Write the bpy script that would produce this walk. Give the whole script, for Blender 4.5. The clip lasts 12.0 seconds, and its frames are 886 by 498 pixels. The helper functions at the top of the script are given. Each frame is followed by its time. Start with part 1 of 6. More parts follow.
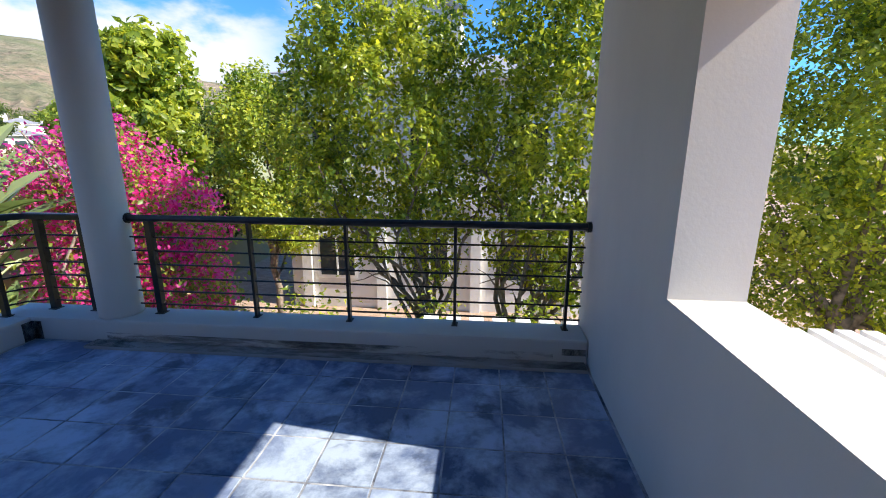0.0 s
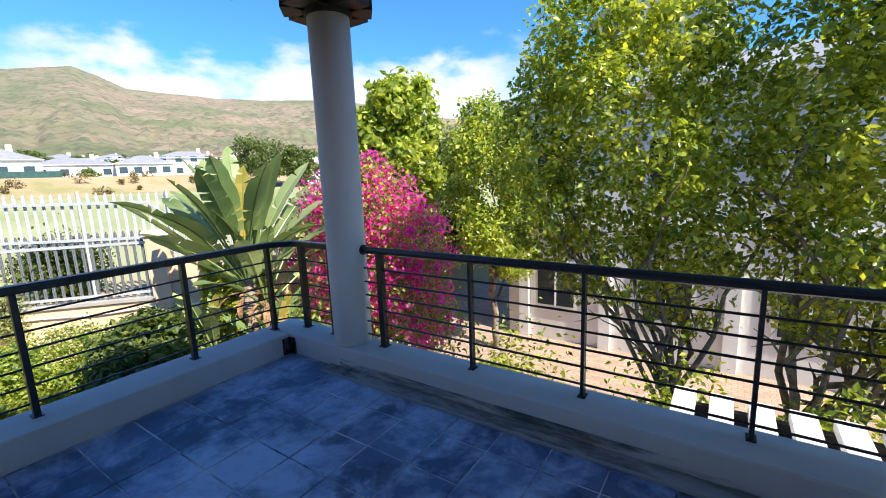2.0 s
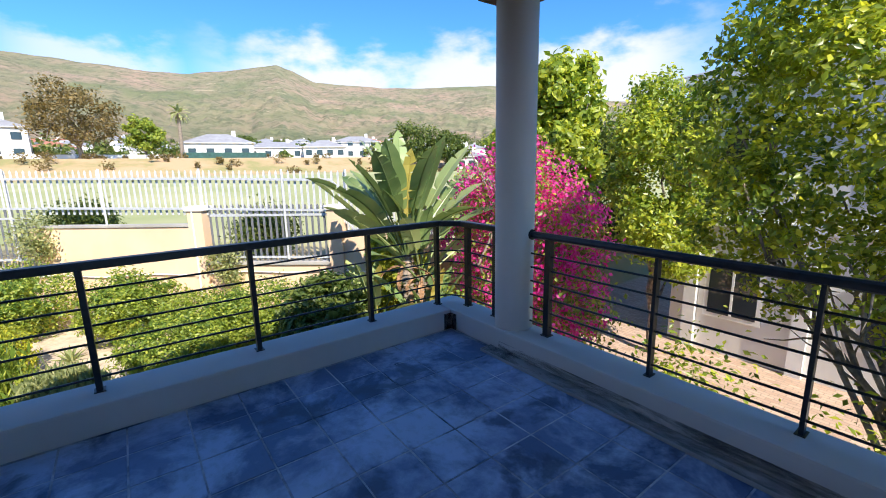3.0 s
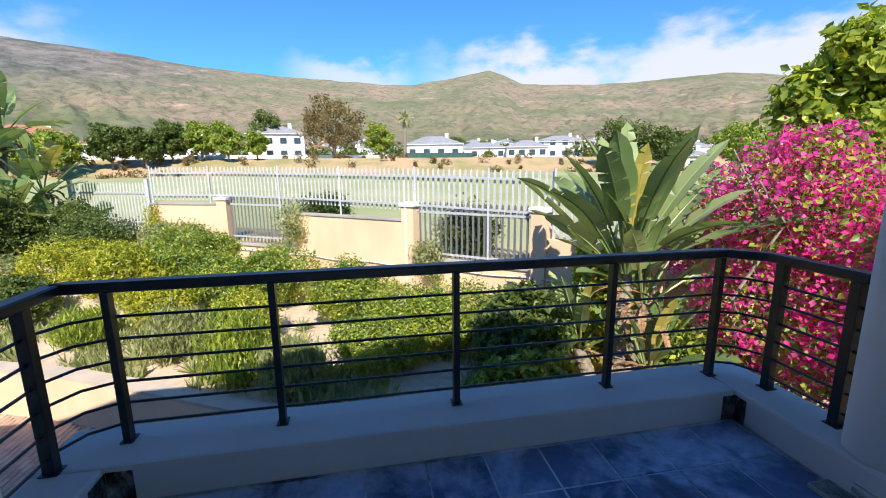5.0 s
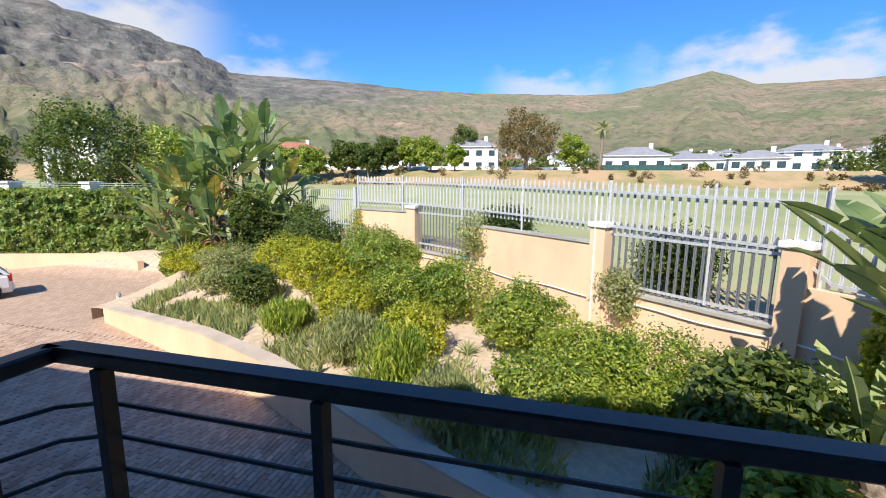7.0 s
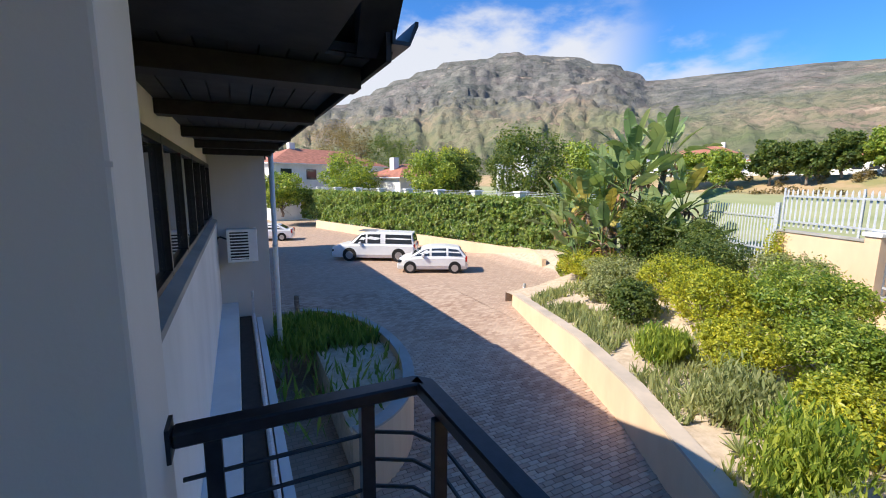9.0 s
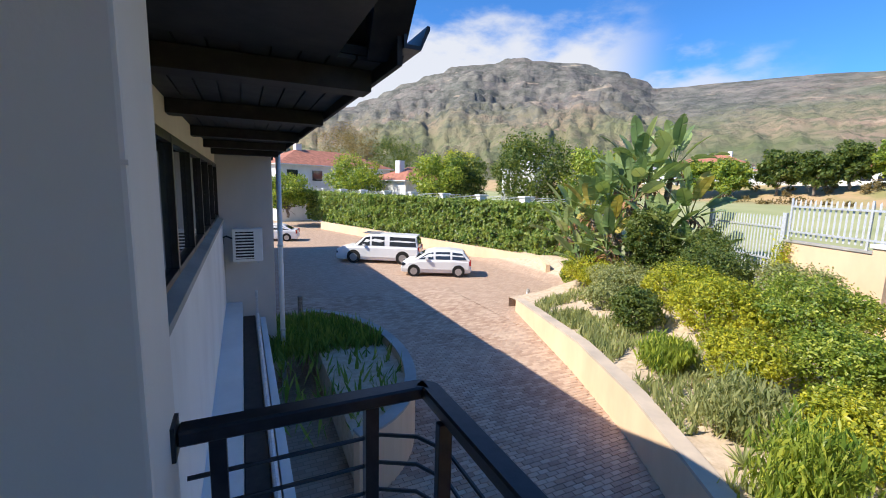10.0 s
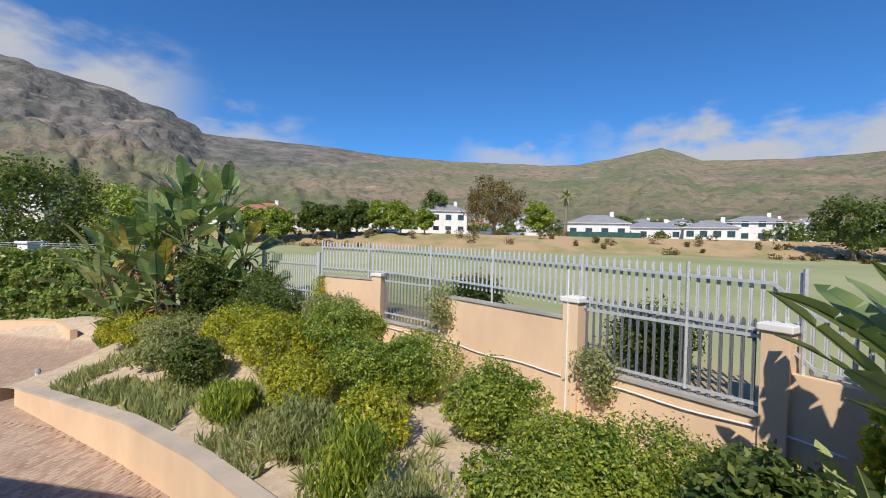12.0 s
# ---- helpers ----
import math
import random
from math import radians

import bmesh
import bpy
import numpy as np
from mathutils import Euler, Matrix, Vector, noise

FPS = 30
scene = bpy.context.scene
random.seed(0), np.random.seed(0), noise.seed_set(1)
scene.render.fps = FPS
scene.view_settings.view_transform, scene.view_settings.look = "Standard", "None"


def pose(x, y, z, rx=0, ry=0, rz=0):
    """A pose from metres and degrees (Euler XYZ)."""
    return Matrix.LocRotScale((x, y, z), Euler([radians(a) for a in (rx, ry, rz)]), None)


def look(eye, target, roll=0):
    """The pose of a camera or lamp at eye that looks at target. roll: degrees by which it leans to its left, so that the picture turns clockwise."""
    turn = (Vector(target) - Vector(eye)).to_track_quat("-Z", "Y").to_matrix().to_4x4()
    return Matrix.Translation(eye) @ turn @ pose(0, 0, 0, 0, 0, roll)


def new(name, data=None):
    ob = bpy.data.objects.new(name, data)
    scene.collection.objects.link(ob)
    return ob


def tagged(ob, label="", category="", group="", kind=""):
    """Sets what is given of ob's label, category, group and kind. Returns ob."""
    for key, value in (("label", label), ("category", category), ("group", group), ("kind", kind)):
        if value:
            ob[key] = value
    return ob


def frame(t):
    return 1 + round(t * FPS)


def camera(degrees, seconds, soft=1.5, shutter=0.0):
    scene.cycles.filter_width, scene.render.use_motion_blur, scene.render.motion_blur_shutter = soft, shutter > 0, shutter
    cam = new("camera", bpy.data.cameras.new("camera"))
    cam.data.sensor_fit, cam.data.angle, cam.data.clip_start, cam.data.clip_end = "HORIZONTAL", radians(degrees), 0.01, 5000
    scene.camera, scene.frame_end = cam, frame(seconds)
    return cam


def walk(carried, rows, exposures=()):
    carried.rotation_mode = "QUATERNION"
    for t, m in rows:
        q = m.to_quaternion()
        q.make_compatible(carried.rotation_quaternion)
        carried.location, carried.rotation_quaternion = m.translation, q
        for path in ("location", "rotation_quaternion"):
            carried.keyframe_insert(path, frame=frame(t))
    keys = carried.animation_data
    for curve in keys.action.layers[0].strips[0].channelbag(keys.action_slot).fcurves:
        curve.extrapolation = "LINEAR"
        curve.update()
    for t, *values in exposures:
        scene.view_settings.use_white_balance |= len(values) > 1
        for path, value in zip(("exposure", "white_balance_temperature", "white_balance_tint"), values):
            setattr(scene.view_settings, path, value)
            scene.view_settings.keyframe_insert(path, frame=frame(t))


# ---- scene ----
cam = camera(92.5, 12.0, 1.0)
PATH = [
    (0, (-0.234, 0.377, 1.527), (-0.416, 2.314, 1.063), 0.2),
    (0.3, (-0.295, 0.536, 1.523), (-0.237, 2.491, 1.102), 1.0),
    (0.8, (-0.377, 0.779, 1.533), (-0.211, 2.734, 1.149), 0.4),
    (1, (-0.409, 0.875, 1.561), (-0.345, 2.839, 1.189), -0.1),
    (1.5, (-0.515, 1.047, 1.558), (-1.022, 2.95, 1.21), -0.2),
    (2.1, (-0.602, 0.995, 1.55), (-1.803, 2.557, 1.202), -2.6),
    (2.5, (-0.66, 0.906, 1.545), (-2.091, 2.253, 1.178), -2.3),
    (4.3, (-1.427, 1.019, 1.5), (-3.213, 1.821, 1.093), 0.1),
    (4.5, (-1.535, 1.042, 1.502), (-3.364, 1.743, 1.099), -0.3),
    (5, (-1.871, 1.1, 1.517), (-3.801, 1.464, 1.14), -0.6),
    (5.5, (-2.194, 1.171, 1.537), (-4.158, 1.282, 1.175), 1.5),
    (6, (-2.512, 1.157, 1.555), (-4.483, 1.195, 1.213), 1.5),
    (6.5, (-2.784, 1.203, 1.555), (-4.757, 1.125, 1.233), 0.2),
    (7, (-3.131, 1.192, 1.532), (-5.046, 0.713, 1.209), 0.5),
    (7.5, (-3.256, 1.068, 1.572), (-5.041, 0.231, 1.238), 0.1),
    (7.7, (-3.298, 1.022, 1.577), (-4.993, 0.013, 1.248), -0.4),
    (9.3, (-3.483, 1.137, 1.772), (-4.276, -0.675, 1.47), 0.8),
    (9.5, (-3.473, 1.146, 1.766), (-4.265, -0.666, 1.468), 0.9),
    (10, (-3.462, 1.105, 1.756), (-4.307, -0.684, 1.466), 1.5),
    (10.5, (-3.473, 1.108, 1.8), (-4.418, -0.636, 1.546), 2.2),
    (11, (-3.552, 1.101, 1.784), (-4.938, -0.338, 1.687), 2.9),
    (11.5, (-3.68, 1.1, 1.739), (-5.473, 0.217, 1.679), 1.5),
    (12, (-3.722, 1.108, 1.732), (-5.692, 0.759, 1.701), 1.5),
]
walk(cam, [(t, look(eye, target, roll)) for t, eye, target, roll in PATH], [(0, 0.92), (1.5, 1.05), (2.5, 0.95), (4.5, 0.76), (6.5, 0.52), (9.5, 0.6), (10.5, 0.58), (11.2, 0.25), (12, -0.05)])

# ---- world, sun, exposure ----
SUN_DIR = Vector((0.975, -0.13, 0.912)).normalized()
world = bpy.data.worlds.new("sky_world")
scene.world = world
world.use_nodes = True
wn, wl = world.node_tree.nodes, world.node_tree.links
sky = wn.new("ShaderNodeTexSky")
sky.sky_type = "NISHITA"
sky.sun_disc = False
sky.sun_elevation = math.asin(SUN_DIR.z)
sky.sun_rotation = math.atan2(SUN_DIR.x, SUN_DIR.y)
sky.air_density, sky.dust_density, sky.ozone_density = 1.0, 0.15, 3.5
wg = wn.new("ShaderNodeNewGeometry")
sep = wn.new("ShaderNodeSeparateXYZ")
wmap = wn.new("ShaderNodeMapping")
wmap.inputs["Scale"].default_value = (1, 1, 2.2)
wcoord = wn.new("ShaderNodeTexCoord")
wl.new(wcoord.outputs["Generated"], sep.inputs[0])
wl.new(wcoord.outputs["Generated"], wmap.inputs[0])


def wmath(op, a, b=None, c=None):
    n = wn.new("ShaderNodeMath")
    n.operation = op
    for i, v in enumerate((a, b, c)):
        if v is None:
            continue
        if isinstance(v, (int, float)):
            n.inputs[i].default_value = v
        else:
            wl.new(v, n.inputs[i])
    return n.outputs[0]


def wramp(v, a, b):
    n = wn.new("ShaderNodeMapRange")
    n.interpolation_type = "SMOOTHSTEP"
    n.inputs["From Min"].default_value, n.inputs["From Max"].default_value = a, b
    wl.new(v, n.inputs["Value"])
    return n.outputs[0]


def wnoise(scale, detail, rough):
    n = wn.new("ShaderNodeTexNoise")
    n.inputs["Scale"].default_value, n.inputs["Detail"].default_value, n.inputs["Roughness"].default_value = scale, detail, rough
    wl.new(wmap.outputs[0], n.inputs["Vector"])
    return n.outputs["Fac"]


# cloud bank lying on the hills: heading along the horizon, top height wavers
az = wmath("ARCTAN2", sep.outputs["Y"], wmath("MULTIPLY", sep.outputs["X"], -1))
puff = wnoise(9.0, 7.0, 0.55)
wisp = wnoise(3.0, 4.0, 0.5)


def bank(a0, a1, soft, top, thick):
    """A cloud between two headings (radians) whose top lies at sine-height top."""
    along = wmath("MULTIPLY", wramp(az, a0 - soft, a0 + soft), wmath("SUBTRACT", 1, wramp(az, a1 - soft, a1 + soft)))
    edge = wmath("ADD", sep.outputs["Z"], wmath("MULTIPLY", wmath("SUBTRACT", puff, 0.5), -0.22))
    high = wmath("SUBTRACT", 1, wramp(edge, top - thick, top))
    return wmath("MULTIPLY", along, high)


cover = bank(-1.45, -0.75, 0.10, 0.37, 0.10)
cover = wmath("MAXIMUM", cover, wmath("MULTIPLY", bank(-0.75, -0.5, 0.1, 0.27, 0.09), 0.8))
cover = wmath("MAXIMUM", cover, wmath("MULTIPLY", bank(-0.12, 0.1, 0.06, 0.245, 0.06), 0.75))
cover = wmath("MAXIMUM", cover, bank(0.2, 1.15, 0.12, 0.27, 0.08))
cover = wmath("MULTIPLY", cover, wmath("ADD", 0.55, wmath("MULTIPLY", wisp, 0.8)))
cover = wmath("MINIMUM", cover, 0.93)
cloud_mix = wn.new("ShaderNodeMixRGB")
wl.new(cover, cloud_mix.inputs["Fac"])
tint = wn.new("ShaderNodeMixRGB")
tint.blend_type = "MULTIPLY"
tint.inputs["Fac"].default_value = 1.0
tint.inputs["Color2"].default_value = (0.38, 0.80, 1.24, 1)
wl.new(sky.outputs[0], tint.inputs["Color1"])
wl.new(tint.outputs[0], cloud_mix.inputs["Color1"])
cloud_mix.inputs["Color2"].default_value = (4.9, 5.0, 5.3, 1)
wl.new(cloud_mix.outputs[0], wn["Background"].inputs["Color"])
wn["Background"].inputs["Strength"].default_value = 0.115

sun = new("sun", bpy.data.lights.new("sun", "SUN"))
sun.data.energy, sun.data.angle, sun.data.color = 5.0, radians(0.5), (1.0, 0.91, 0.77)
sun.matrix_world = look(SUN_DIR * 50, (0, 0, 0))

# ---- materials ----


class Mat:
    """A small builder for node materials."""

    def __init__(self, name, rough=0.7, metal=0.0, spec=0.5):
        self.m = bpy.data.materials.new(name)
        self.m.use_nodes = True
        self.n, self.l = self.m.node_tree.nodes, self.m.node_tree.links
        self.b = self.n["Principled BSDF"]
        self.b.inputs["Roughness"].default_value = rough
        self.b.inputs["Metallic"].default_value = metal
        self.b.inputs["Specular IOR Level"].default_value = spec
        self.co = self.n.new("ShaderNodeTexCoord").outputs["Object"]

    def world(self):
        self.co = self.n.new("ShaderNodeNewGeometry").outputs["Position"]
        return self

    def noise(self, scale, detail=4.0, rough=0.55, stretch=None, distort=0.0):
        n = self.n.new("ShaderNodeTexNoise")
        n.inputs["Scale"].default_value, n.inputs["Detail"].default_value = scale, detail
        n.inputs["Roughness"].default_value, n.inputs["Distortion"].default_value = rough, distort
        src = self.co
        if stretch:
            mp = self.n.new("ShaderNodeMapping")
            mp.inputs["Scale"].default_value = stretch
            self.l.new(src, mp.inputs[0])
            src = mp.outputs[0]
        self.l.new(src, n.inputs["Vector"])
        return n.outputs["Fac"]

    def ramp(self, fac, stops):
        n = self.n.new("ShaderNodeValToRGB")
        while len(n.color_ramp.elements) < len(stops):
            n.color_ramp.elements.new(0.5)
        for e, (p, c) in zip(n.color_ramp.elements, stops):
            e.position, e.color = p, (*c, 1)
        self.l.new(fac, n.inputs["Fac"])
        return n.outputs["Color"]

    def mix(self, fac, a, b, mode="MIX"):
        n = self.n.new("ShaderNodeMixRGB")
        n.blend_type = mode
        for key, v in (("Fac", fac), ("Color1", a), ("Color2", b)):
            if isinstance(v, tuple):
                n.inputs[key].default_value = (*v, 1)
            elif isinstance(v, (int, float)):
                n.inputs[key].default_value = v
            else:
                self.l.new(v, n.inputs[key])
        return n.outputs["Color"]

    def math(self, op, a, b):
        n = self.n.new("ShaderNodeMath")
        n.operation = op
        for i, v in enumerate((a, b)):
            if isinstance(v, (int, float)):
                n.inputs[i].default_value = v
            else:
                self.l.new(v, n.inputs[i])
        return n.outputs[0]

    def random(self, island=False):
        if island:
            return self.n.new("ShaderNodeNewGeometry").outputs["Random Per Island"]
        return self.n.new("ShaderNodeObjectInfo").outputs["Random"]

    def color(self, c):
        if isinstance(c, tuple):
            self.b.inputs["Base Color"].default_value = (*c, 1)
        else:
            self.l.new(c, self.b.inputs["Base Color"])
        return self

    def roughness(self, v, lo, hi):
        n = self.n.new("ShaderNodeMapRange")
        n.inputs["To Min"].default_value, n.inputs["To Max"].default_value = lo, hi
        self.l.new(v, n.inputs["Value"])
        self.l.new(n.outputs[0], self.b.inputs["Roughness"])
        return self

    def bump(self, h, strength=0.3, dist=0.01):
        n = self.n.new("ShaderNodeBump")
        n.inputs["Strength"].default_value, n.inputs["Distance"].default_value = strength, dist
        self.l.new(h, n.inputs["Height"])
        self.l.new(n.outputs[0], self.b.inputs["Normal"])
        return self


def plaster(name, base, dirt, bump=0.12):
    m = Mat(name, 0.88, spec=0.25).world()
    big = m.noise(0.9, 5, 0.6, (1, 1, 0.5))
    streak = m.noise(3.0, 5, 0.6, (2.2, 2.2, 0.25))
    fine = m.noise(60, 4, 0.6)
    c = m.ramp(big, [(0.3, dirt), (0.62, base)])
    c = m.mix(m.math("MULTIPLY", m.ramp(streak, [(0.5, (0, 0, 0)), (0.8, (1, 1, 1))]), 0.25), c, dirt)
    return m.color(c).bump(m.math("ADD", fine, m.math("MULTIPLY", big, 0.5)), bump, 0.006).m


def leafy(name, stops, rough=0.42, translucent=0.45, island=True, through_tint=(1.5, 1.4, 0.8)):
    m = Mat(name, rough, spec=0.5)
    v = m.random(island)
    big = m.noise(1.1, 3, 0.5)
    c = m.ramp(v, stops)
    # noise clusters drift to the brightest stop, painting sunlit contrast into the leaves
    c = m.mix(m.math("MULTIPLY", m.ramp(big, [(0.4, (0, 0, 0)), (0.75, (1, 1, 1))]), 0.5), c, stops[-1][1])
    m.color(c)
    t = m.n.new("ShaderNodeBsdfTranslucent")
    m.l.new(m.mix(1.0, c, through_tint, "MULTIPLY"), t.inputs["Color"])
    s = m.n.new("ShaderNodeMixShader")
    s.inputs[0].default_value = translucent
    m.l.new(m.b.outputs[0], s.inputs[1])
    m.l.new(t.outputs[0], s.inputs[2])
    m.l.new(s.outputs[0], m.n["Material Output"].inputs["Surface"])
    return m.m


def plain(name, c, rough=0.5, metal=0.0, wear=0.12, scale=14):
    m = Mat(name, rough, metal)
    f = m.noise(scale, 5, 0.6)
    lo = tuple(v * (1 - wear * 2) for v in c)
    hi = tuple(min(1, v * (1 + wear)) for v in c)
    m.color(m.ramp(f, [(0.3, lo), (0.7, hi)])).bump(m.noise(scale * 6, 3), 0.08, 0.003)
    return m.m


M_WALL = plaster("painted_plaster", (0.66, 0.625, 0.58), (0.58, 0.55, 0.51))
M_PEACH = plaster("peach_plaster", (0.76, 0.56, 0.38), (0.66, 0.47, 0.32), 0.35)
M_WHITEWALL = plaster("white_plaster", (0.78, 0.77, 0.75), (0.66, 0.65, 0.63))
M_BLACK = plain("black_painted_steel", (0.018, 0.018, 0.022), 0.38, 0.0, 0.3, 22)
M_TIMBER = plain("dark_stained_timber", (0.022, 0.018, 0.016), 0.6, 0, 0.35, 9)
M_SOFFIT = plain("dark_soffit_board", (0.035, 0.033, 0.033), 0.6, 0, 0.3, 6)
M_GALV = plain("galvanised_steel", (0.62, 0.64, 0.67), 0.45, 0.35, 0.1, 20)
M_DARKSTEEL = plain("dark_grey_steel", (0.17, 0.18, 0.20), 0.55, 0.2, 0.2, 20)
M_CONC = plaster("grey_concrete", (0.42, 0.40, 0.37), (0.30, 0.29, 0.27), 0.4)
M_CARPAINT = plain("white_car_paint", (0.82, 0.82, 0.83), 0.18, 0, 0.02, 3)
M_RUBBER = plain("black_rubber", (0.015, 0.015, 0.015), 0.85, 0, 0.2, 30)
M_ALLOY = plain("grey_alloy", (0.5, 0.5, 0.52), 0.35, 0.8, 0.1, 30)
M_REDLENS = plain("red_lens", (0.45, 0.02, 0.02), 0.2)
M_BARK = plain("grey_brown_bark", (0.27, 0.22, 0.175), 0.9, 0, 0.35, 9)
M_DRYLEAF = plain("dry_leaf_fibre", (0.36, 0.2, 0.1), 0.8, 0, 0.35, 12)
M_REDROOF = plain("terracotta_roof", (0.42, 0.17, 0.11), 0.8, 0, 0.2, 2)
M_GREYROOF = plain("grey_sheet_roof", (0.32, 0.32, 0.34), 0.6, 0.1, 0.12, 1)
M_WHITEPAINT = plain("white_gloss_paint", (0.8, 0.8, 0.8), 0.4, 0, 0.04, 6)
M_MAGENTA = leafy("bougainvillea_bract", [(0.0, (0.80, 0.02, 0.26)), (0.5, (0.92, 0.05, 0.40)), (1.0, (0.95, 0.20, 0.55))], 0.6, 0.6, True, (1.1, 1.0, 1.2))
# the last stops hold the look of sunlit leaf tops, scattered at random
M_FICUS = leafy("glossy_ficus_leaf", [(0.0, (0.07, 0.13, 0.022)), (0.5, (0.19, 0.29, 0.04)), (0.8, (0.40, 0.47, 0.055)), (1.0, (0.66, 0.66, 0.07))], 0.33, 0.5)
M_SHRUB = leafy("shrub_leaf", [(0.0, (0.07, 0.14, 0.025)), (0.6, (0.20, 0.30, 0.05)), (1.0, (0.52, 0.55, 0.09))])
M_YELLOWSHRUB = leafy("yellow_green_leaf", [(0.0, (0.14, 0.20, 0.03)), (0.6, (0.34, 0.40, 0.045)), (1.0, (0.66, 0.60, 0.06))])
M_OLIVE = leafy("olive_grey_leaf", [(0.0, (0.15, 0.19, 0.08)), (0.6, (0.28, 0.33, 0.14)), (1.0, (0.50, 0.50, 0.25))], 0.6)
M_DARKTREE = leafy("dark_tree_leaf", [(0.0, (0.039, 0.082, 0.022)), (0.6, (0.098, 0.154, 0.036)), (1.0, (0.216, 0.252, 0.054))], 0.5)
M_BROWNTREE = leafy("brown_green_leaf", [(0.0, (0.094, 0.078, 0.040)), (0.6, (0.187, 0.149, 0.062)), (1.0, (0.318, 0.234, 0.094))], 0.6)
M_IVY = leafy("ivy_leaf", [(0.0, (0.06, 0.13, 0.03)), (0.6, (0.18, 0.29, 0.07)), (1.0, (0.45, 0.50, 0.15))])
M_GRASSLEAF = leafy("grass_blade", [(0.0, (0.063, 0.132, 0.026)), (0.6, (0.148, 0.246, 0.044)), (1.0, (0.296, 0.352, 0.088))])
M_BIGLEAF = leafy("strelitzia_leaf", [(0.0, (0.09, 0.155, 0.055)), (0.6, (0.20, 0.30, 0.11)), (1.0, (0.42, 0.48, 0.21))], 0.33, 0.3, False)
M_YELLOWLEAF = leafy("yellowed_strelitzia_leaf", [(0.0, (0.35, 0.30, 0.06)), (1.0, (0.5, 0.42, 0.12))], 0.5, 0.3)
M_MAGNOLIA = leafy("light_green_leaf", [(0.0, (0.09, 0.17, 0.025)), (0.6, (0.26, 0.36, 0.05)), (1.0, (0.58, 0.60, 0.08))], 0.35)

g = Mat("window_glass", 0.03, spec=0.6)
g.color((0.03, 0.035, 0.04))
g.b.inputs["Coat Weight"].default_value = 0.6
M_GLASS = g.m

s = Mat("slate_tile", 0.5, spec=0.5)
s.co = s.n.new("ShaderNodeNewGeometry").outputs["Position"]
r = s.random()
cl = s.noise(1.6, 7, 0.66, None, 0.25)
fi = s.noise(14, 6, 0.65)
da = s.noise(2.6, 5, 0.6, None, 0.4)
# blue in the tile tones and bloom carries the sky's reflection as colour
c = s.ramp(r, [(0.0, (0.055, 0.085, 0.17)), (0.5, (0.105, 0.15, 0.27)), (1.0, (0.19, 0.245, 0.39))])
c = s.mix(s.math("MULTIPLY", s.ramp(cl, [(0.44, (0, 0, 0)), (0.58, (1, 1, 1))]), 0.8), c, (0.50, 0.60, 0.76))
c = s.mix(s.math("MULTIPLY", s.ramp(da, [(0.56, (0, 0, 0)), (0.64, (1, 1, 1))]), 0.7), c, (0.03, 0.04, 0.075))
c = s.mix(s.math("MULTIPLY", s.ramp(fi, [(0.5, (0, 0, 0)), (0.8, (1, 1, 1))]), 0.4), c, (0.03, 0.035, 0.05))
s.color(c).roughness(cl, 0.25, 0.6).bump(s.math("ADD", fi, cl), 0.35, 0.006)
M_SLATE = s.m
gt = Mat("stained_grout", 0.9, spec=0.2).world()
M_GROUT = gt.color(gt.ramp(gt.noise(2.3, 6, 0.7), [(0.36, (0.06, 0.07, 0.10)), (0.5, (0.34, 0.36, 0.40)), (0.64, (0.66, 0.67, 0.69))])).bump(gt.noise(60, 3), 0.3, 0.003).m

p = Mat("brick_paver", 0.85, spec=0.3)
p.co = p.n.new("ShaderNodeNewGeometry").outputs["Position"]
pc = p.ramp(p.random(True), [(0.0, (0.31, 0.20, 0.145)), (0.5, (0.41, 0.285, 0.21)), (1.0, (0.52, 0.385, 0.29))])
pc = p.mix(p.math("MULTIPLY", p.ramp(p.noise(0.5, 5, 0.6), [(0.4, (0, 0, 0)), (0.7, (1, 1, 1))]), 0.5), pc, (0.57, 0.45, 0.35))
M_PAVER = p.color(pc).bump(p.noise(50, 3), 0.3, 0.004).m

gr = Mat("ground_soil", 0.95, spec=0.15).world()
gsep = gr.n.new("ShaderNodeSeparateXYZ")
gr.l.new(gr.co, gsep.inputs[0])
n1, n2 = gr.noise(0.35, 6, 0.6), gr.noise(6, 5, 0.65)
soil = gr.mix(gr.ramp(n2, [(0.35, (0, 0, 0)), (0.65, (1, 1, 1))]), (0.46, 0.36, 0.26), (0.62, 0.50, 0.38))
lawn_c = gr.mix(gr.ramp(gr.noise(0.06, 5, 0.6), [(0.4, (0, 0, 0)), (0.65, (1, 1, 1))]), (0.29, 0.32, 0.15), (0.40, 0.40, 0.22))
sand = gr.mix(gr.ramp(gr.noise(0.15, 6, 0.65), [(0.45, (0, 0, 0)), (0.62, (1, 1, 1))]), (0.44, 0.31, 0.18), (0.27, 0.25, 0.11))
brick = gr.n.new("ShaderNodeTexBrick")
brick.inputs["Color1"].default_value = (0.40, 0.275, 0.205, 1)
brick.inputs["Color2"].default_value = (0.51, 0.375, 0.285, 1)
brick.inputs["Mortar"].default_value = (0.31, 0.24, 0.185, 1)
brick.inputs["Scale"].default_value = 2.3
gr.l.new(gr.co, brick.inputs["Vector"])
attr = gr.n.new("ShaderNodeVertexColor")
attr.layer_name = "zone"
zs = gr.n.new("ShaderNodeSeparateColor")
gr.l.new(attr.outputs["Color"], zs.inputs[0])
col = gr.mix(zs.outputs[0], soil, lawn_c)
col = gr.mix(zs.outputs[1], col, sand)
col = gr.mix(zs.outputs[2], col, brick.outputs["Color"])
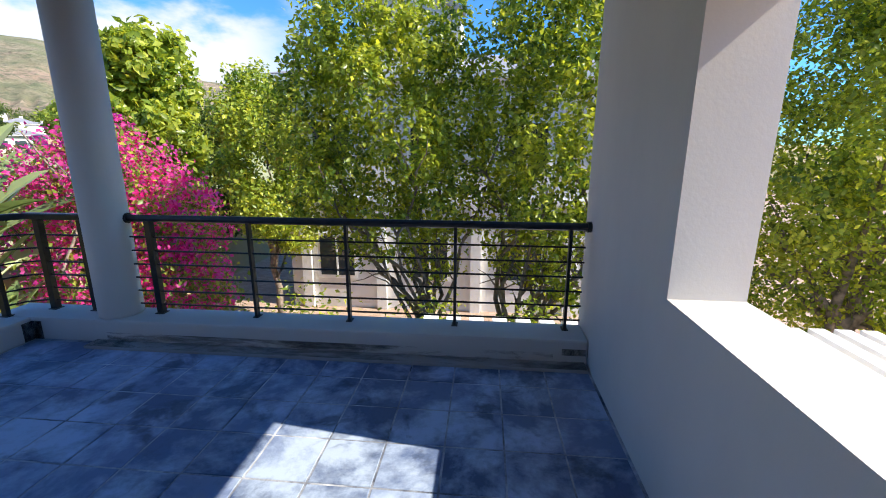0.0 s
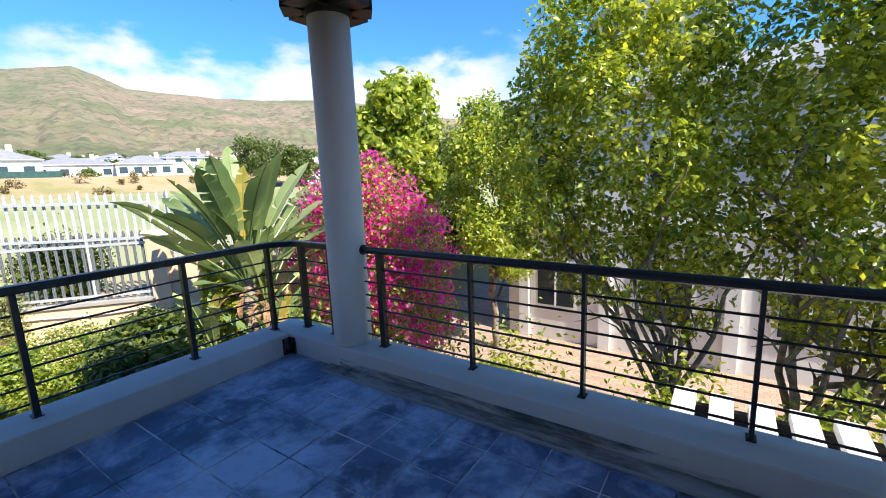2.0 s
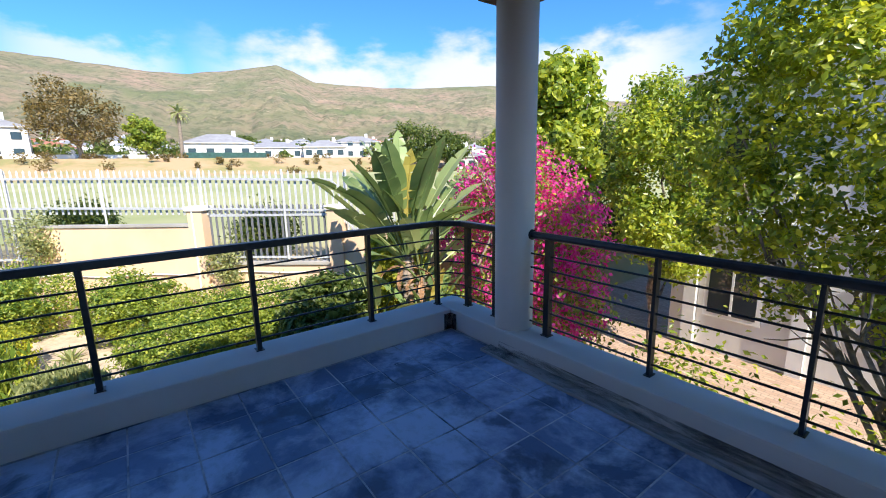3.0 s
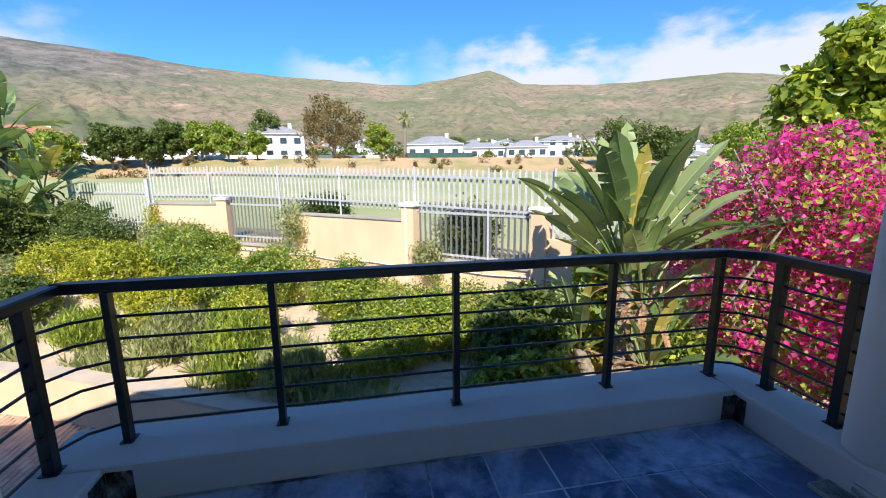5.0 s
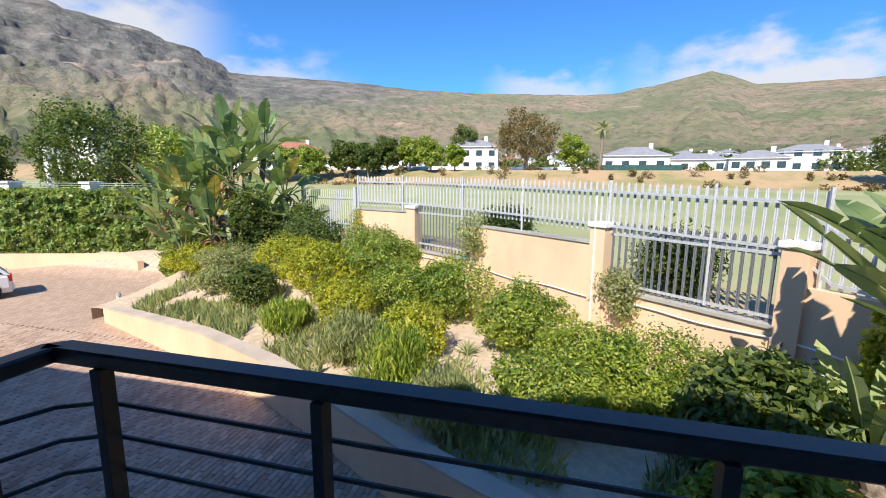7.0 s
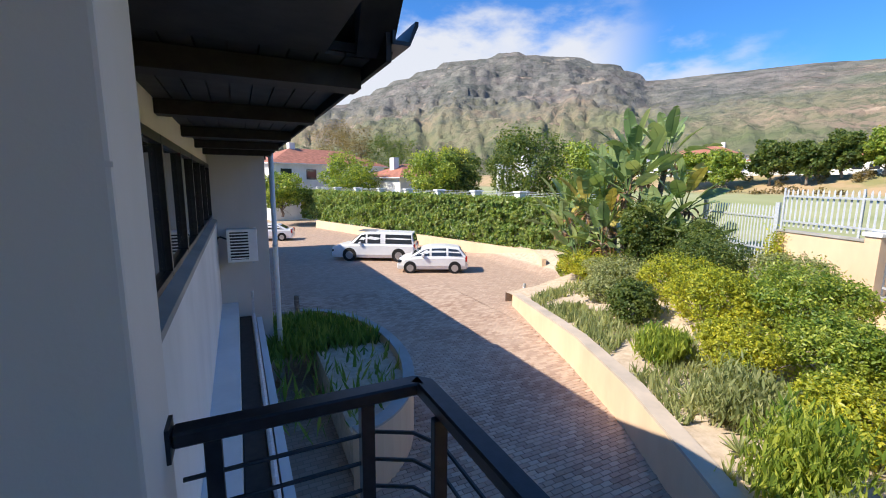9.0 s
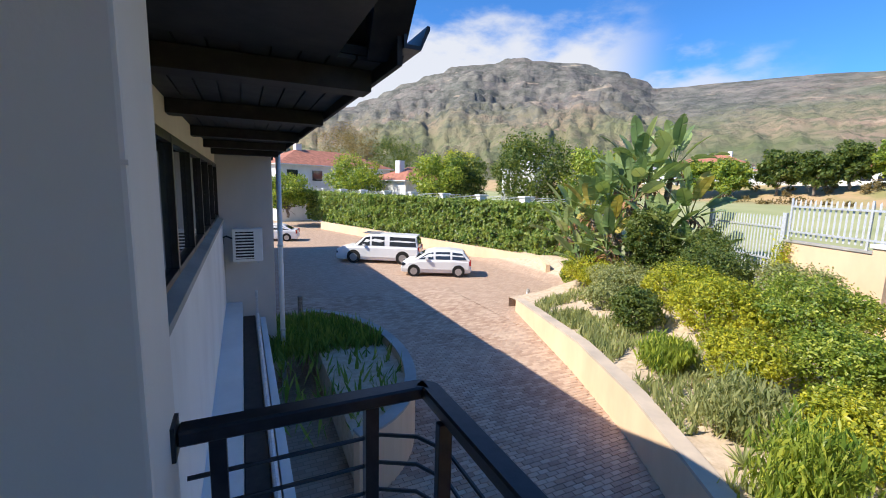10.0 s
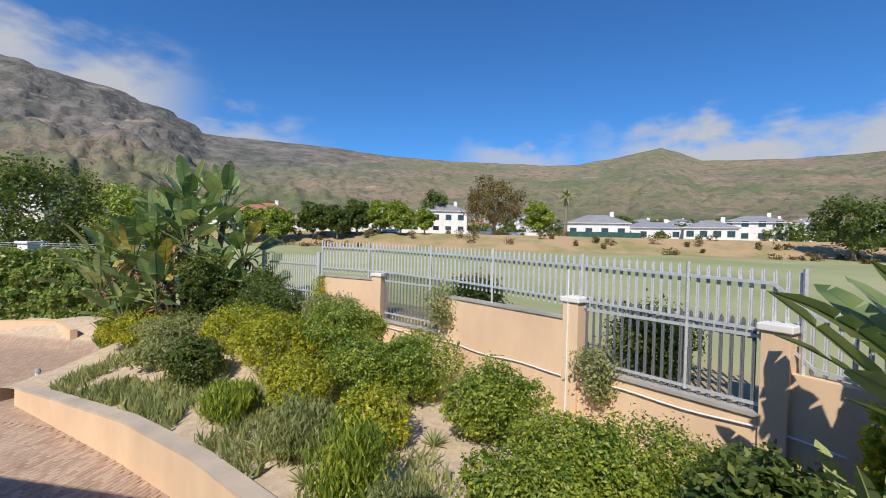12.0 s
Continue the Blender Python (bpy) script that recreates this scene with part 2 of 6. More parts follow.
M_GROUND = gr.color(col).bump(n2, 0.3, 0.03).m

mt = Mat("mountain_scrub", 0.95, spec=0.1).world()
mz = mt.n.new("ShaderNodeSeparateXYZ")
mt.l.new(mt.co, mz.inputs[0])
mm = mt.noise(0.006, 8, 0.62)
md = mt.noise(0.05, 8, 0.7)
scrub = mt.ramp(mm, [(0.34, (0.15, 0.18, 0.06)), (0.5, (0.25, 0.22, 0.115)), (0.64, (0.36, 0.25, 0.165))])
scrub = mt.mix(mt.ramp(md, [(0.48, (0, 0, 0)), (0.60, (0.85, 0.85, 0.85))]), scrub, (0.11, 0.13, 0.05))
rocky = mt.n.new("ShaderNodeMapRange")
rocky.inputs["From Min"].default_value, rocky.inputs["From Max"].default_value = 85, 185
mt.l.new(mt.math("ADD", mz.outputs[2], mt.math("MULTIPLY", mt.math("SUBTRACT", md, 0.5), 260)), rocky.inputs["Value"])
# grey rock, its tones darkened to include the cloud shadow on the southern slopes
shaded_rock = mt.ramp(mt.noise(0.018, 10, 0.72, (1, 1, 2.2)), [(0.40, (0.045, 0.046, 0.052)), (0.50, (0.13, 0.125, 0.125)), (0.62, (0.24, 0.215, 0.20))])
south = mt.n.new("ShaderNodeMapRange")
south.inputs["From Min"].default_value, south.inputs["From Max"].default_value = -260, -620
mt.l.new(mz.outputs[1], south.inputs["Value"])
crag = mt.math("ADD", 0.12, mt.math("MULTIPLY", south.outputs[0], 0.65))
mc = mt.mix(mt.math("MULTIPLY", rocky.outputs[0], crag), scrub, shaded_rock)
spots = mt.ramp(mt.noise(0.12, 3, 0.8), [(0.70, (0, 0, 0)), (0.76, (1, 1, 1))])
scar = mt.ramp(mt.noise(0.01, 5, 0.6, (1, 1, 6)), [(0.64, (0, 0, 0)), (0.68, (1, 1, 1))])
mc = mt.mix(mt.math("MULTIPLY", scar, 0.4), mc, (0.66, 0.50, 0.35))
mc = mt.mix(mt.math("MULTIPLY", spots, 0.4), mc, (0.46, 0.40, 0.33))
# haze painted into the colour: every slope mixed evenly toward pale blue-grey
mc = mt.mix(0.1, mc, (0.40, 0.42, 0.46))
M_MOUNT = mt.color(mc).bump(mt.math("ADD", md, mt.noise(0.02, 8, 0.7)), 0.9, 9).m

# ---- geometry helpers ----


def link(name, bm, mat, parent=None, label="", smooth=False):
    me = bpy.data.meshes.new(name)
    bm.to_mesh(me)
    bm.free()
    me.materials.append(mat)
    if smooth:
        for poly in me.polygons:
            poly.use_smooth = True
    ob = new(name, me)
    if parent:
        ob.parent = parent
    if label:
        ob["label"] = label
    return ob


def part(name, bm, mat, parent, label="", smooth=False):
    return link(name, bm, mat, parent, label, smooth)


def empty(name, loc=(0, 0, 0), rz=0.0):
    ob = new(name)
    ob.matrix_basis = pose(*loc, 0, 0, rz)
    return ob


def box(lo, hi, bevel=0.0, bm=None):
    bm = bm or bmesh.new()
    lo, hi = Vector(lo), Vector(hi)
    m = Matrix.LocRotScale((lo + hi) / 2, None, hi - lo)
    vs = bmesh.ops.create_cube(bm, size=1.0, matrix=m)["verts"]
    if bevel:
        es = list({e for v in vs for e in v.link_edges})
        bmesh.ops.bevel(bm, geom=es, offset=bevel, segments=2, affect="EDGES", profile=0.6)
    return bm


def tube(pts, r, seg=8, bm=None, r1=None):
    """A tube along a line of points, tapering from r to r1."""
    bm = bm or bmesh.new()
    pts = [Vector(q) for q in pts]
    rings = []
    for i, q in enumerate(pts):
        d = (pts[min(i + 1, len(pts) - 1)] - pts[max(i - 1, 0)]).normalized()
        u = d.cross(Vector((0, 0, 1)) if abs(d.z) < 0.9 else Vector((1, 0, 0))).normalized()
        w = d.cross(u)
        rr = r if r1 is None else r + (r1 - r) * i / (len(pts) - 1)
        rings.append([bm.verts.new(q + (u * math.cos(a) + w * math.sin(a)) * rr) for a in (2 * math.pi * k / seg for k in range(seg))])
    for a, b in zip(rings, rings[1:]):
        for k in range(seg):
            bm.faces.new((a[k], a[(k + 1) % seg], b[(k + 1) % seg], b[k]))
    bm.faces.new(rings[0][::-1])
    bm.faces.new(rings[-1])
    return bm


def bar(a, b, w, h, bm=None):
    """A square bar from a to b, w wide and h high."""
    bm = bm or bmesh.new()
    a, b = Vector(a), Vector(b)
    d = (b - a).normalized()
    u = d.cross(Vector((0, 0, 1))).normalized() if abs(d.z) < 0.95 else Vector((1, 0, 0))
    v = u.cross(d)
    ring = lambda q: [bm.verts.new(q + u * x * w / 2 + v * y * h / 2) for x, y in ((-1, -1), (1, -1), (1, 1), (-1, 1))]
    p0, p1 = ring(a), ring(b)
    for k in range(4):
        bm.faces.new((p0[k], p0[(k + 1) % 4], p1[(k + 1) % 4], p1[k]))
    bm.faces.new(p0[::-1])
    bm.faces.new(p1)
    return bm


def prism(poly, z0, z1, bm=None):
    bm = bm or bmesh.new()
    lo = [bm.verts.new((x, y, z0)) for x, y in poly]
    hi = [bm.verts.new((x, y, z1)) for x, y in poly]
    n = len(poly)
    for k in range(n):
        bm.faces.new((lo[k], lo[(k + 1) % n], hi[(k + 1) % n], hi[k]))
    bm.faces.new(lo[::-1])
    bm.faces.new(hi)
    bmesh.ops.recalc_face_normals(bm, faces=bm.faces)
    return bm


def strip_wall(line, thick, bm=None):
    """A wall along (x, y, z0, z1) stations."""
    bm = bm or bmesh.new()
    rows = []
    for i, (x, y, z0, z1) in enumerate(line):
        a, b = line[max(i - 1, 0)], line[min(i + 1, len(line) - 1)]
        d = Vector((b[0] - a[0], b[1] - a[1], 0)).normalized()
        n = Vector((-d.y, d.x, 0)) * thick / 2
        rows.append([bm.verts.new(q) for q in ((x + n.x, y + n.y, z0), (x - n.x, y - n.y, z0), (x - n.x, y - n.y, z1), (x + n.x, y + n.y, z1))])
    for a, b in zip(rows, rows[1:]):
        for k in range(4):
            bm.faces.new((a[k], a[(k + 1) % 4], b[(k + 1) % 4], b[k]))
    bm.faces.new(rows[0][::-1])
    bm.faces.new(rows[-1])
    bmesh.ops.recalc_face_normals(bm, faces=bm.faces)
    return bm


def leaf_mesh(name, centers, normals, size, mat, parent=None, aspect=2.0, rng=None, droop=0.25):
    """Many small folded leaves, one four-cornered island each."""
    rng = rng or np.random.default_rng(1)
    n = len(centers)
    nr = normals * 0.8 + rng.normal(0, 0.8, (n, 3))
    nr /= np.linalg.norm(nr, axis=1)[:, None] + 1e-9
    d = np.cross(nr, rng.normal(0, 1, (n, 3)))
    d /= np.linalg.norm(d, axis=1)[:, None] + 1e-9
    d[:, 2] -= droop
    w = np.cross(nr, d)
    L = (size * rng.uniform(0.6, 1.3, n))[:, None]
    W = L / aspect
    v = np.empty((n, 4, 3))
    v[:, 0] = centers - d * L / 2
    v[:, 1] = centers + w * W / 2 + nr * W * 0.18
    v[:, 2] = centers + d * L / 2
    v[:, 3] = centers - w * W / 2 + nr * W * 0.18
    me = bpy.data.meshes.new(name)
    me.vertices.add(n * 4)
    me.vertices.foreach_set("co", v.ravel())
    idx = np.arange(n * 4).reshape(n, 4)
    tri = np.concatenate([idx[:, [0, 1, 2]], idx[:, [0, 2, 3]]], 1).reshape(-1, 3)
    me.loops.add(tri.size)
    me.loops.foreach_set("vertex_index", tri.ravel())
    me.polygons.add(len(tri))
    me.polygons.foreach_set("loop_start", np.arange(0, tri.size, 3))
    me.polygons.foreach_set("loop_total", np.full(len(tri), 3))
    me.update(calc_edges=True)
    me.materials.append(mat)
    ob = new(name, me)
    if parent:
        ob.parent = parent
    return ob


def foliage(blobs, count, rng, hollow=0.55, clump=0.25):
    """Points with outward normals in a set of lumpy ellipsoids ((x, y, z), (rx, ry, rz)), gathered into twigs."""
    vol = np.array([b[1][0] * b[1][1] + b[1][1] * b[1][2] for b in blobs])
    share = rng.choice(len(blobs), count // 14 + 1, p=vol / vol.sum())
    P, N = [], []
    C = np.array([b[0] for b in blobs], float)[share]
    R = np.array([b[1] for b in blobs], float)[share]
    u = rng.normal(0, 1, (len(share), 3))
    u /= np.linalg.norm(u, axis=1)[:, None]
    rad = (hollow + (1 - hollow) * rng.uniform(0, 1, len(share)) ** 0.6)[:, None] * rng.uniform(0.82, 1.15, (len(share), 1))
    base = C + u * R * rad
    pts = np.repeat(base, 14, 0)[:count] + rng.normal(0, 1, (count, 3)) * clump * np.repeat(R, 14, 0)[:count].mean(1)[:, None]
    nor = np.repeat(u, 14, 0)[:count] + np.array([0, 0, 0.6])
    return pts, nor


def limb(bm, a, b, r0, r1, rng, bends=4, wob=0.08):
    a, b = Vector(a), Vector(b)
    L = (b - a).length
    pts = [a.lerp(b, i / bends) + (Vector(rng.normal(0, wob, 3)) * L * 0.5 if 0 < i < bends else Vector((0, 0, 0))) for i in range(bends + 1)]
    tube(pts, r0, 7, bm, r1)
    return pts


def tree(name, base, height, blobs, leaf_count, leaf, mat, label, seed, trunk_r=0.14, forks=6, category="tree", aspect=1.7, clump=0.25, hollow=0.45, fork_at=0.35, group="", extra=None):
    """A trunk with limbs reaching into a crown of loose leaves."""
    rng = np.random.default_rng(seed)
    top = empty(name, base)
    tagged(top, label, category, group)
    b = Vector(base)
    tb = bmesh.new()
    fork = Vector((0, 0, height * fork_at)) + Vector((*rng.normal(0, 0.1, 2), 0))
    limb(tb, (0, 0, -0.15), fork, trunk_r, trunk_r * 0.75, rng)
    tr = part("trunk", tb, M_BARK, top, smooth=True)
    for k in range(forks):
        c, r = blobs[k % len(blobs)]
        lb = bmesh.new()
        end = Vector(c) - b + Vector(rng.normal(0, 0.3, 3)) * r[0]
        pts = limb(lb, fork - Vector((0, 0, 0.1 + 0.25 * (k % 4))), end, trunk_r * 0.5, trunk_r * 0.14, rng, 5, 0.07)
        for q in pts[2:5]:
            for _ in range(2):
                limb(lb, q, q + Vector(rng.normal(0, 1, 3)) * r[0] * 0.55 + Vector((0, 0, r[2] * 0.3)), trunk_r * 0.2, trunk_r * 0.05, rng, 3)
        part("limb", lb, M_BARK, top, smooth=True)
    P, N = foliage(blobs, leaf_count, rng, hollow, clump)
    leaf_mesh("crown", P - np.array(base), N, leaf, mat, top, aspect, rng, droop=0.0)
    return top


def shrub(name, c, r, count, leaf, mat, label, seed, category="shrub", aspect=2.0, group="", hollow=0.55, clump=0.2, upright=0.0):
    """A lumpy bush of loose leaves on a few stems, its base on the soil."""
    rng = np.random.default_rng(seed)
    base = (c[0], c[1], ground_z(c[0], c[1]))
    top = empty(name, base)
    tagged(top, label, category, group)
    blobs = [((0, 0, r[2] * 0.75), (r[0] * 0.8, r[1] * 0.8, r[2] * 0.8))]
    for _ in range(7):
        a = rng.uniform(0, 2 * math.pi)
        k = rng.uniform(0.35, 0.75)
        s = rng.uniform(0.28, 0.5)
        blobs.append(((math.cos(a) * r[0] * k, math.sin(a) * r[1] * k, r[2] * rng.uniform(0.45, 1.15)), (r[0] * s, r[1] * s, r[2] * s)))
    P, N = foliage(blobs, count, rng, hollow, clump)
    P[:, 2] = np.abs(P[:, 2]) + 0.02
    if upright:
        N = N * (1 - upright)
    sb = bmesh.new()
    for _ in range(5):
        limb(sb, (rng.normal(0, 0.05), rng.normal(0, 0.05), -0.1), (rng.normal(0, r[0] * 0.35), rng.normal(0, r[1] * 0.35), r[2] * 0.8), 0.022, 0.008, rng, 3)
    part("stems", sb, M_BARK, top)
    leaf_mesh("foliage", P, N, leaf, mat, top, aspect, rng, droop=-upright)
    return top


# ---- the ground ----
GZ, BED = -3.1, -2.25
# the curved garden wall beside the drive: x, y, top
RET = [(-13.3, -12.5, -2.62), (-12.3, -9.6, -2.4), (-11.4, -7.0, -2.22), (-10.35, -4.4, -2.2), (-9.3, -2.4, -2.2), (-8.3, -0.6, -2.2), (-7.5, 1.2, -2.2), (-7.1, 3.0, -2.2), (-6.9, 6.0, -2.3)]
# the curved boundary wall below the palisade
FENCE = [(-19.6, -6.6), (-18.6, -3.85), (-16.5, -0.6), (-13.95, 2.45), (-11.46, 5.35), (-9.4, 7.2)]


def line_x(line, y):
    ys = [q[1] for q in line]
    return float(np.interp(y, ys, [q[0] for q in line]))


def smooth01(v):
    v = min(1.0, max(0.0, v))
    return v * v * (3 - 2 * v)


BANK_A, BANK_B = (-20.6, -19.6), (-12.0, -46.0)


def hedge_side(x, y):
    """Metres beyond the hedge's foot line."""
    d = Vector((BANK_B[0] - BANK_A[0], BANK_B[1] - BANK_A[1]))
    n = Vector((d.y, -d.x)).normalized()
    return (x - BANK_A[0]) * n.x + (y - BANK_A[1]) * n.y


def field_z(x, y):
    far = math.hypot(x, y)
    return -1.0 + 1.3 * smooth01((-x - 22) / 56) + 3.3 * smooth01((-x - 79) / 13) + 5.0 * smooth01((far - 110) / 240)


def fence_x(y):
    return line_x(FENCE, y) if y > -6.6 else -19.6 + (y + 6.6) * 0.18


def sheet_z(x, y):
    """Height of the ground sheet."""
    far = math.hypot(x, y)
    bx = fence_x(y)
    z = GZ
    if x < bx and y > -14:
        z = GZ + (field_z(x, y) - GZ) * smooth01((bx - x - 0.1) / 0.6)
    elif x < bx:
        z = -2.3 + (field_z(x, y) + 2.3) * smooth01((-x - 24) / 40)
    elif y <= -13.2 and x < -16.5:
        z = GZ + 0.85 * smooth01((-x - 17.5) / 3)
    return z + (field_z(x, y) - z) * smooth01((far - 55) / 30)


def bed_z(x, y):
    rx = line_x(RET, y)
    t = smooth01((rx - x) / 7.0)
    slope = smooth01((-y - 1.0) / 5.0)
    edge = float(np.interp(y, [q[1] for q in RET], [q[2] for q in RET])) - 0.07
    return edge + 0.95 * slope * t - 0.1 * smooth01((y - 0.5) / 3) + 0.05 * noise.noise(Vector((x, y, 0)) * 1.3)


def ground_z(x, y):
    """Height of whatever plants stand on."""
    if -13.2 < y < 6.0 and fence_x(y) < x < line_x(RET, y):
        return bed_z(x, y)
    return sheet_z(x, y)


def zone(x, y):
    """lawn, sand and paving shares of the ground."""
    far = math.hypot(x, y)
    bx = fence_x(y)
    if x < bx or far > 60:
        return (1, max(smooth01((-x - 78) / 4), 0.8 * smooth01((5.0 - (bx - x)) / 4)), 0)
    if y <= -13.2 and x < -18.5:
        return (0, 0, 0)
    return (0, 0, 1)


gx = np.unique(np.concatenate([np.linspace(-26, 8, 137), -26 - np.geomspace(1, 2600, 46), 8 + np.geomspace(1, 2600, 24)]))
gy = np.unique(np.concatenate([np.linspace(-24, 12, 145), -24 - np.geomspace(1, 2600, 34), 12 + np.geomspace(1, 2600, 34)]))
verts = [(x, y, sheet_z(x, y)) for y in gy for x in gx]
nx = len(gx)
faces = [(j * nx + i, j * nx + i + 1, (j + 1) * nx + i + 1, (j + 1) * nx + i) for j in range(len(gy) - 1) for i in range(nx - 1)]
gme = bpy.data.meshes.new("ground")
gme.from_pydata(verts, [], faces)
layer = gme.color_attributes.new("zone", "FLOAT_COLOR", "POINT")
layer.data.foreach_set("color", np.array([(*zone(x, y), 1) for y in gy for x in gx]).ravel())
gme.materials.append(M_GROUND)
ground = tagged(new("ground", gme), "paved drive, bare garden soil and dry playing field", "ground", kind="structure")

bv, NU = [], 28
BY = np.linspace(-13.2, 6.0, 80)
for y in BY:
    x0, x1 = line_x(RET, y), fence_x(y) - 0.05
    bv += [(x0 + (x1 - x0) * k / NU, y, bed_z(x0 + (x1 - x0) * k / NU, y)) for k in range(NU + 1)]
    bv.append((x1, y, GZ - 0.1))
W = NU + 2
bf = [(j * W + i, j * W + i + 1, (j + 1) * W + i + 1, (j + 1) * W + i) for j in range(len(BY) - 1) for i in range(W - 1)]
for j in (0, len(BY) - 1):
    k = len(bv)
    bv += [(v[0], v[1], GZ - 0.1) for v in bv[j * W:j * W + W]]
    bf += [(j * W + i, j * W + i + 1, k + i + 1, k + i) for i in range(W - 1)]
bme = bpy.data.meshes.new("garden_bed")
bme.from_pydata(bv, [], bf)
bme.materials.append(M_GROUND)
tagged(new("garden_bed", bme), "raised bed of pale dry soil behind a curved wall", "garden bed", kind="structure")

# ---- the mountains ----
RIDGE = [(-130, 0.10), (-100, 0.12), (-77, 0.17), (-68.5, 0.232), (-62, 0.271), (-55, 0.283), (-47.5, 0.263), (-43, 0.238), (-39.5, 0.207), (-27, 0.21),
         (-17, 0.196), (-8, 0.19), (2.7, 0.182), (7.6, 0.180), (11, 0.190), (14.5, 0.203), (16.8, 0.208), (18.5, 0.198), (21, 0.176), (28, 0.17), (35, 0.165), (43, 0.169), (57, 0.125), (75, 0.10), (100, 0.06)]
mv, mf = [], []
AZ, RR = np.linspace(-130, 100, 640), np.concatenate([np.linspace(170, 420, 14), np.linspace(460, 1500, 84), [1700, 2000]])
for a in AZ:
    el = float(np.interp(a, [q[0] for q in RIDGE], [q[1] for q in RIDGE]))
    fade = smooth01((-a - 34) / 8)
    for rr in RR:
        k = (rr - 170) / 1330
        x, y = -rr * math.cos(radians(a)), rr * math.sin(radians(a))
        shape = k ** 1.5 if k < 1 else 1.0 - (k - 1) * 0.6
        z = 3.0 + el * 1500 * shape
        rough = noise.fractal(Vector((x, y, 0)) * 0.006, 0.9, 2.1, 6)
        gully = abs(noise.fractal(Vector((a * 0.25, rr * 0.0022, 3.1)), 0.6, 2.1, 7))
        z += rough * 12 * min(1, k * 2.5) * (1 - 0.6 * smooth01((k - 0.75) * 4)) * (1 + 1.5 * fade) - gully * 20 * k * max(0, 1 - k) * 2 * (1 + fade)
        if fade > 0:
            step = 31.0
            zt = math.floor(z / step) * step + step * smooth01((z % step) / step * 2.2 - 0.6)
            z += (zt - z) * fade * 0.75 * smooth01((k - 0.4) * 4)
        mv.append((x, y, z))
nr = len(RR)
mf = [(i * nr + j, i * nr + j + 1, (i + 1) * nr + j + 1, (i + 1) * nr + j) for i in range(len(AZ) - 1) for j in range(nr - 1)]
mme = bpy.data.meshes.new("backdrop")
mme.from_pydata(mv, [], mf)
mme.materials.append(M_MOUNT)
for poly in mme.polygons:
    poly.use_smooth = True
tagged(new("backdrop", mme), "green and brown scrub-covered mountains with grey rock faces", "mountain", kind="structure")

# ---- the balcony ----
KT = 0.187  # kerb top
WX, WO = 0.545, 0.861  # inner and outer face of the side wall
floor = tagged(link("floor", box((-4.2, -0.5, -0.3), (0.86, 3.56, -0.003)), M_GROUT), "slate-tiled balcony floor with pale joints", "floor", kind="structure")

kb = box((-4.2, 3.255, -0.005), (WX, 3.56, KT), 0.018)
tagged(link("kerb_north", kb, M_WALL), "painted plaster balcony upstand, stained at its foot", "kerb", kind="structure")
tagged(link("kerb_west", box((-4.2, -0.42, -0.012), (-3.845, 3.252, KT), 0.018), M_WALL), "painted plaster balcony upstand", "kerb", kind="structure")
tagged(link("kerb_south", box((-3.842, -0.42, -0.012), (-3.243, -0.115, KT), 0.018), M_WALL), "short painted plaster balcony upstand", "kerb", kind="structure")
tagged(link("trim", box((-3.3, 3.13, -0.011), (WX - 0.02, 3.252, 0.022), 0.008), M_CONC), "rough cement fillet along the balcony kerb", "trim", kind="structure")

# side wall with its large unglazed opening
JN, JS, SILL, HEAD = 2.14, 0.25, 0.912, 2.10
wb = box((WX, -0.42, -3.1), (WO, 3.62, SILL))
box((WX, JN, SILL), (WO, 3.62, 2.95), 0, wb)
box((WX, -0.42, SILL), (WO, JS, 2.95), 0, wb)
box((WX, JS, HEAD), (WO, JN, 2.95), 0, wb)
bmesh.ops.remove_doubles(wb, verts=wb.verts, dist=0.001)
tagged(link("wall_east", wb, M_WALL), "thick painted plaster wall with an unglazed opening", "wall", kind="structure")
# the house wall behind the balcony
tagged(link("wall_south", box((-3.24, -0.40, -3.1), (WX - 0.003, -0.02, 2.95), 0.012), M_WALL), "painted plaster house wall and pier", "wall", kind="structure")
cut = bmesh.new()
bar((-3.243, -0.022, 1.79), (-2.2, -0.022, 1.79), 0.008, 0.012, cut)
tagged(link("trim", cut, M_WALL), "thin plaster seam across the pier", "trim", kind="structure")
tagged(link("ceiling", box((-3.6, -0.40, 2.953), (0.95, 3.62, 3.05)), M_SOFFIT), "dark boarded balcony ceiling", "ceiling", kind="structure")
wbm = box((-3.56, -0.4, 2.80), (-3.42, 2.88, 2.95), 0.006)
tagged(link("beam_west", wbm, M_TIMBER), "dark stained timber roof beam", "beam", kind="structure")


def column():
    top = empty("round_column", (-3.20, 3.425, KT))
    tagged(top, "round painted plaster column standing on the balcony kerb", "column")
    r = 0.158
    sh = tube([(0, 0, -0.004), (0, 0, 0.02), (0, 0, 2.56)], r, 48)
    part("shaft", sh, M_WALL, top, smooth=False)
    for poly in top.children[0].data.polygons:
        poly.use_smooth = len(poly.vertices) == 4
    part("collar", tube([(0, 0, 2.56), (0, 0, 2.60)], r * 1.12, 32), M_TIMBER, top, "dark collar")
    cap = bmesh.new()
    for d in ((1, 0), (0, 1), (0.707, 0.707)):
        bar((-0.33 * d[0], -0.33 * d[1], 2.66), (0.33 * d[0], 0.33 * d[1], 2.66), 0.2, 0.13, cap)
    part("capital", cap, M_TIMBER, top, "dark stained timber capital")


column()


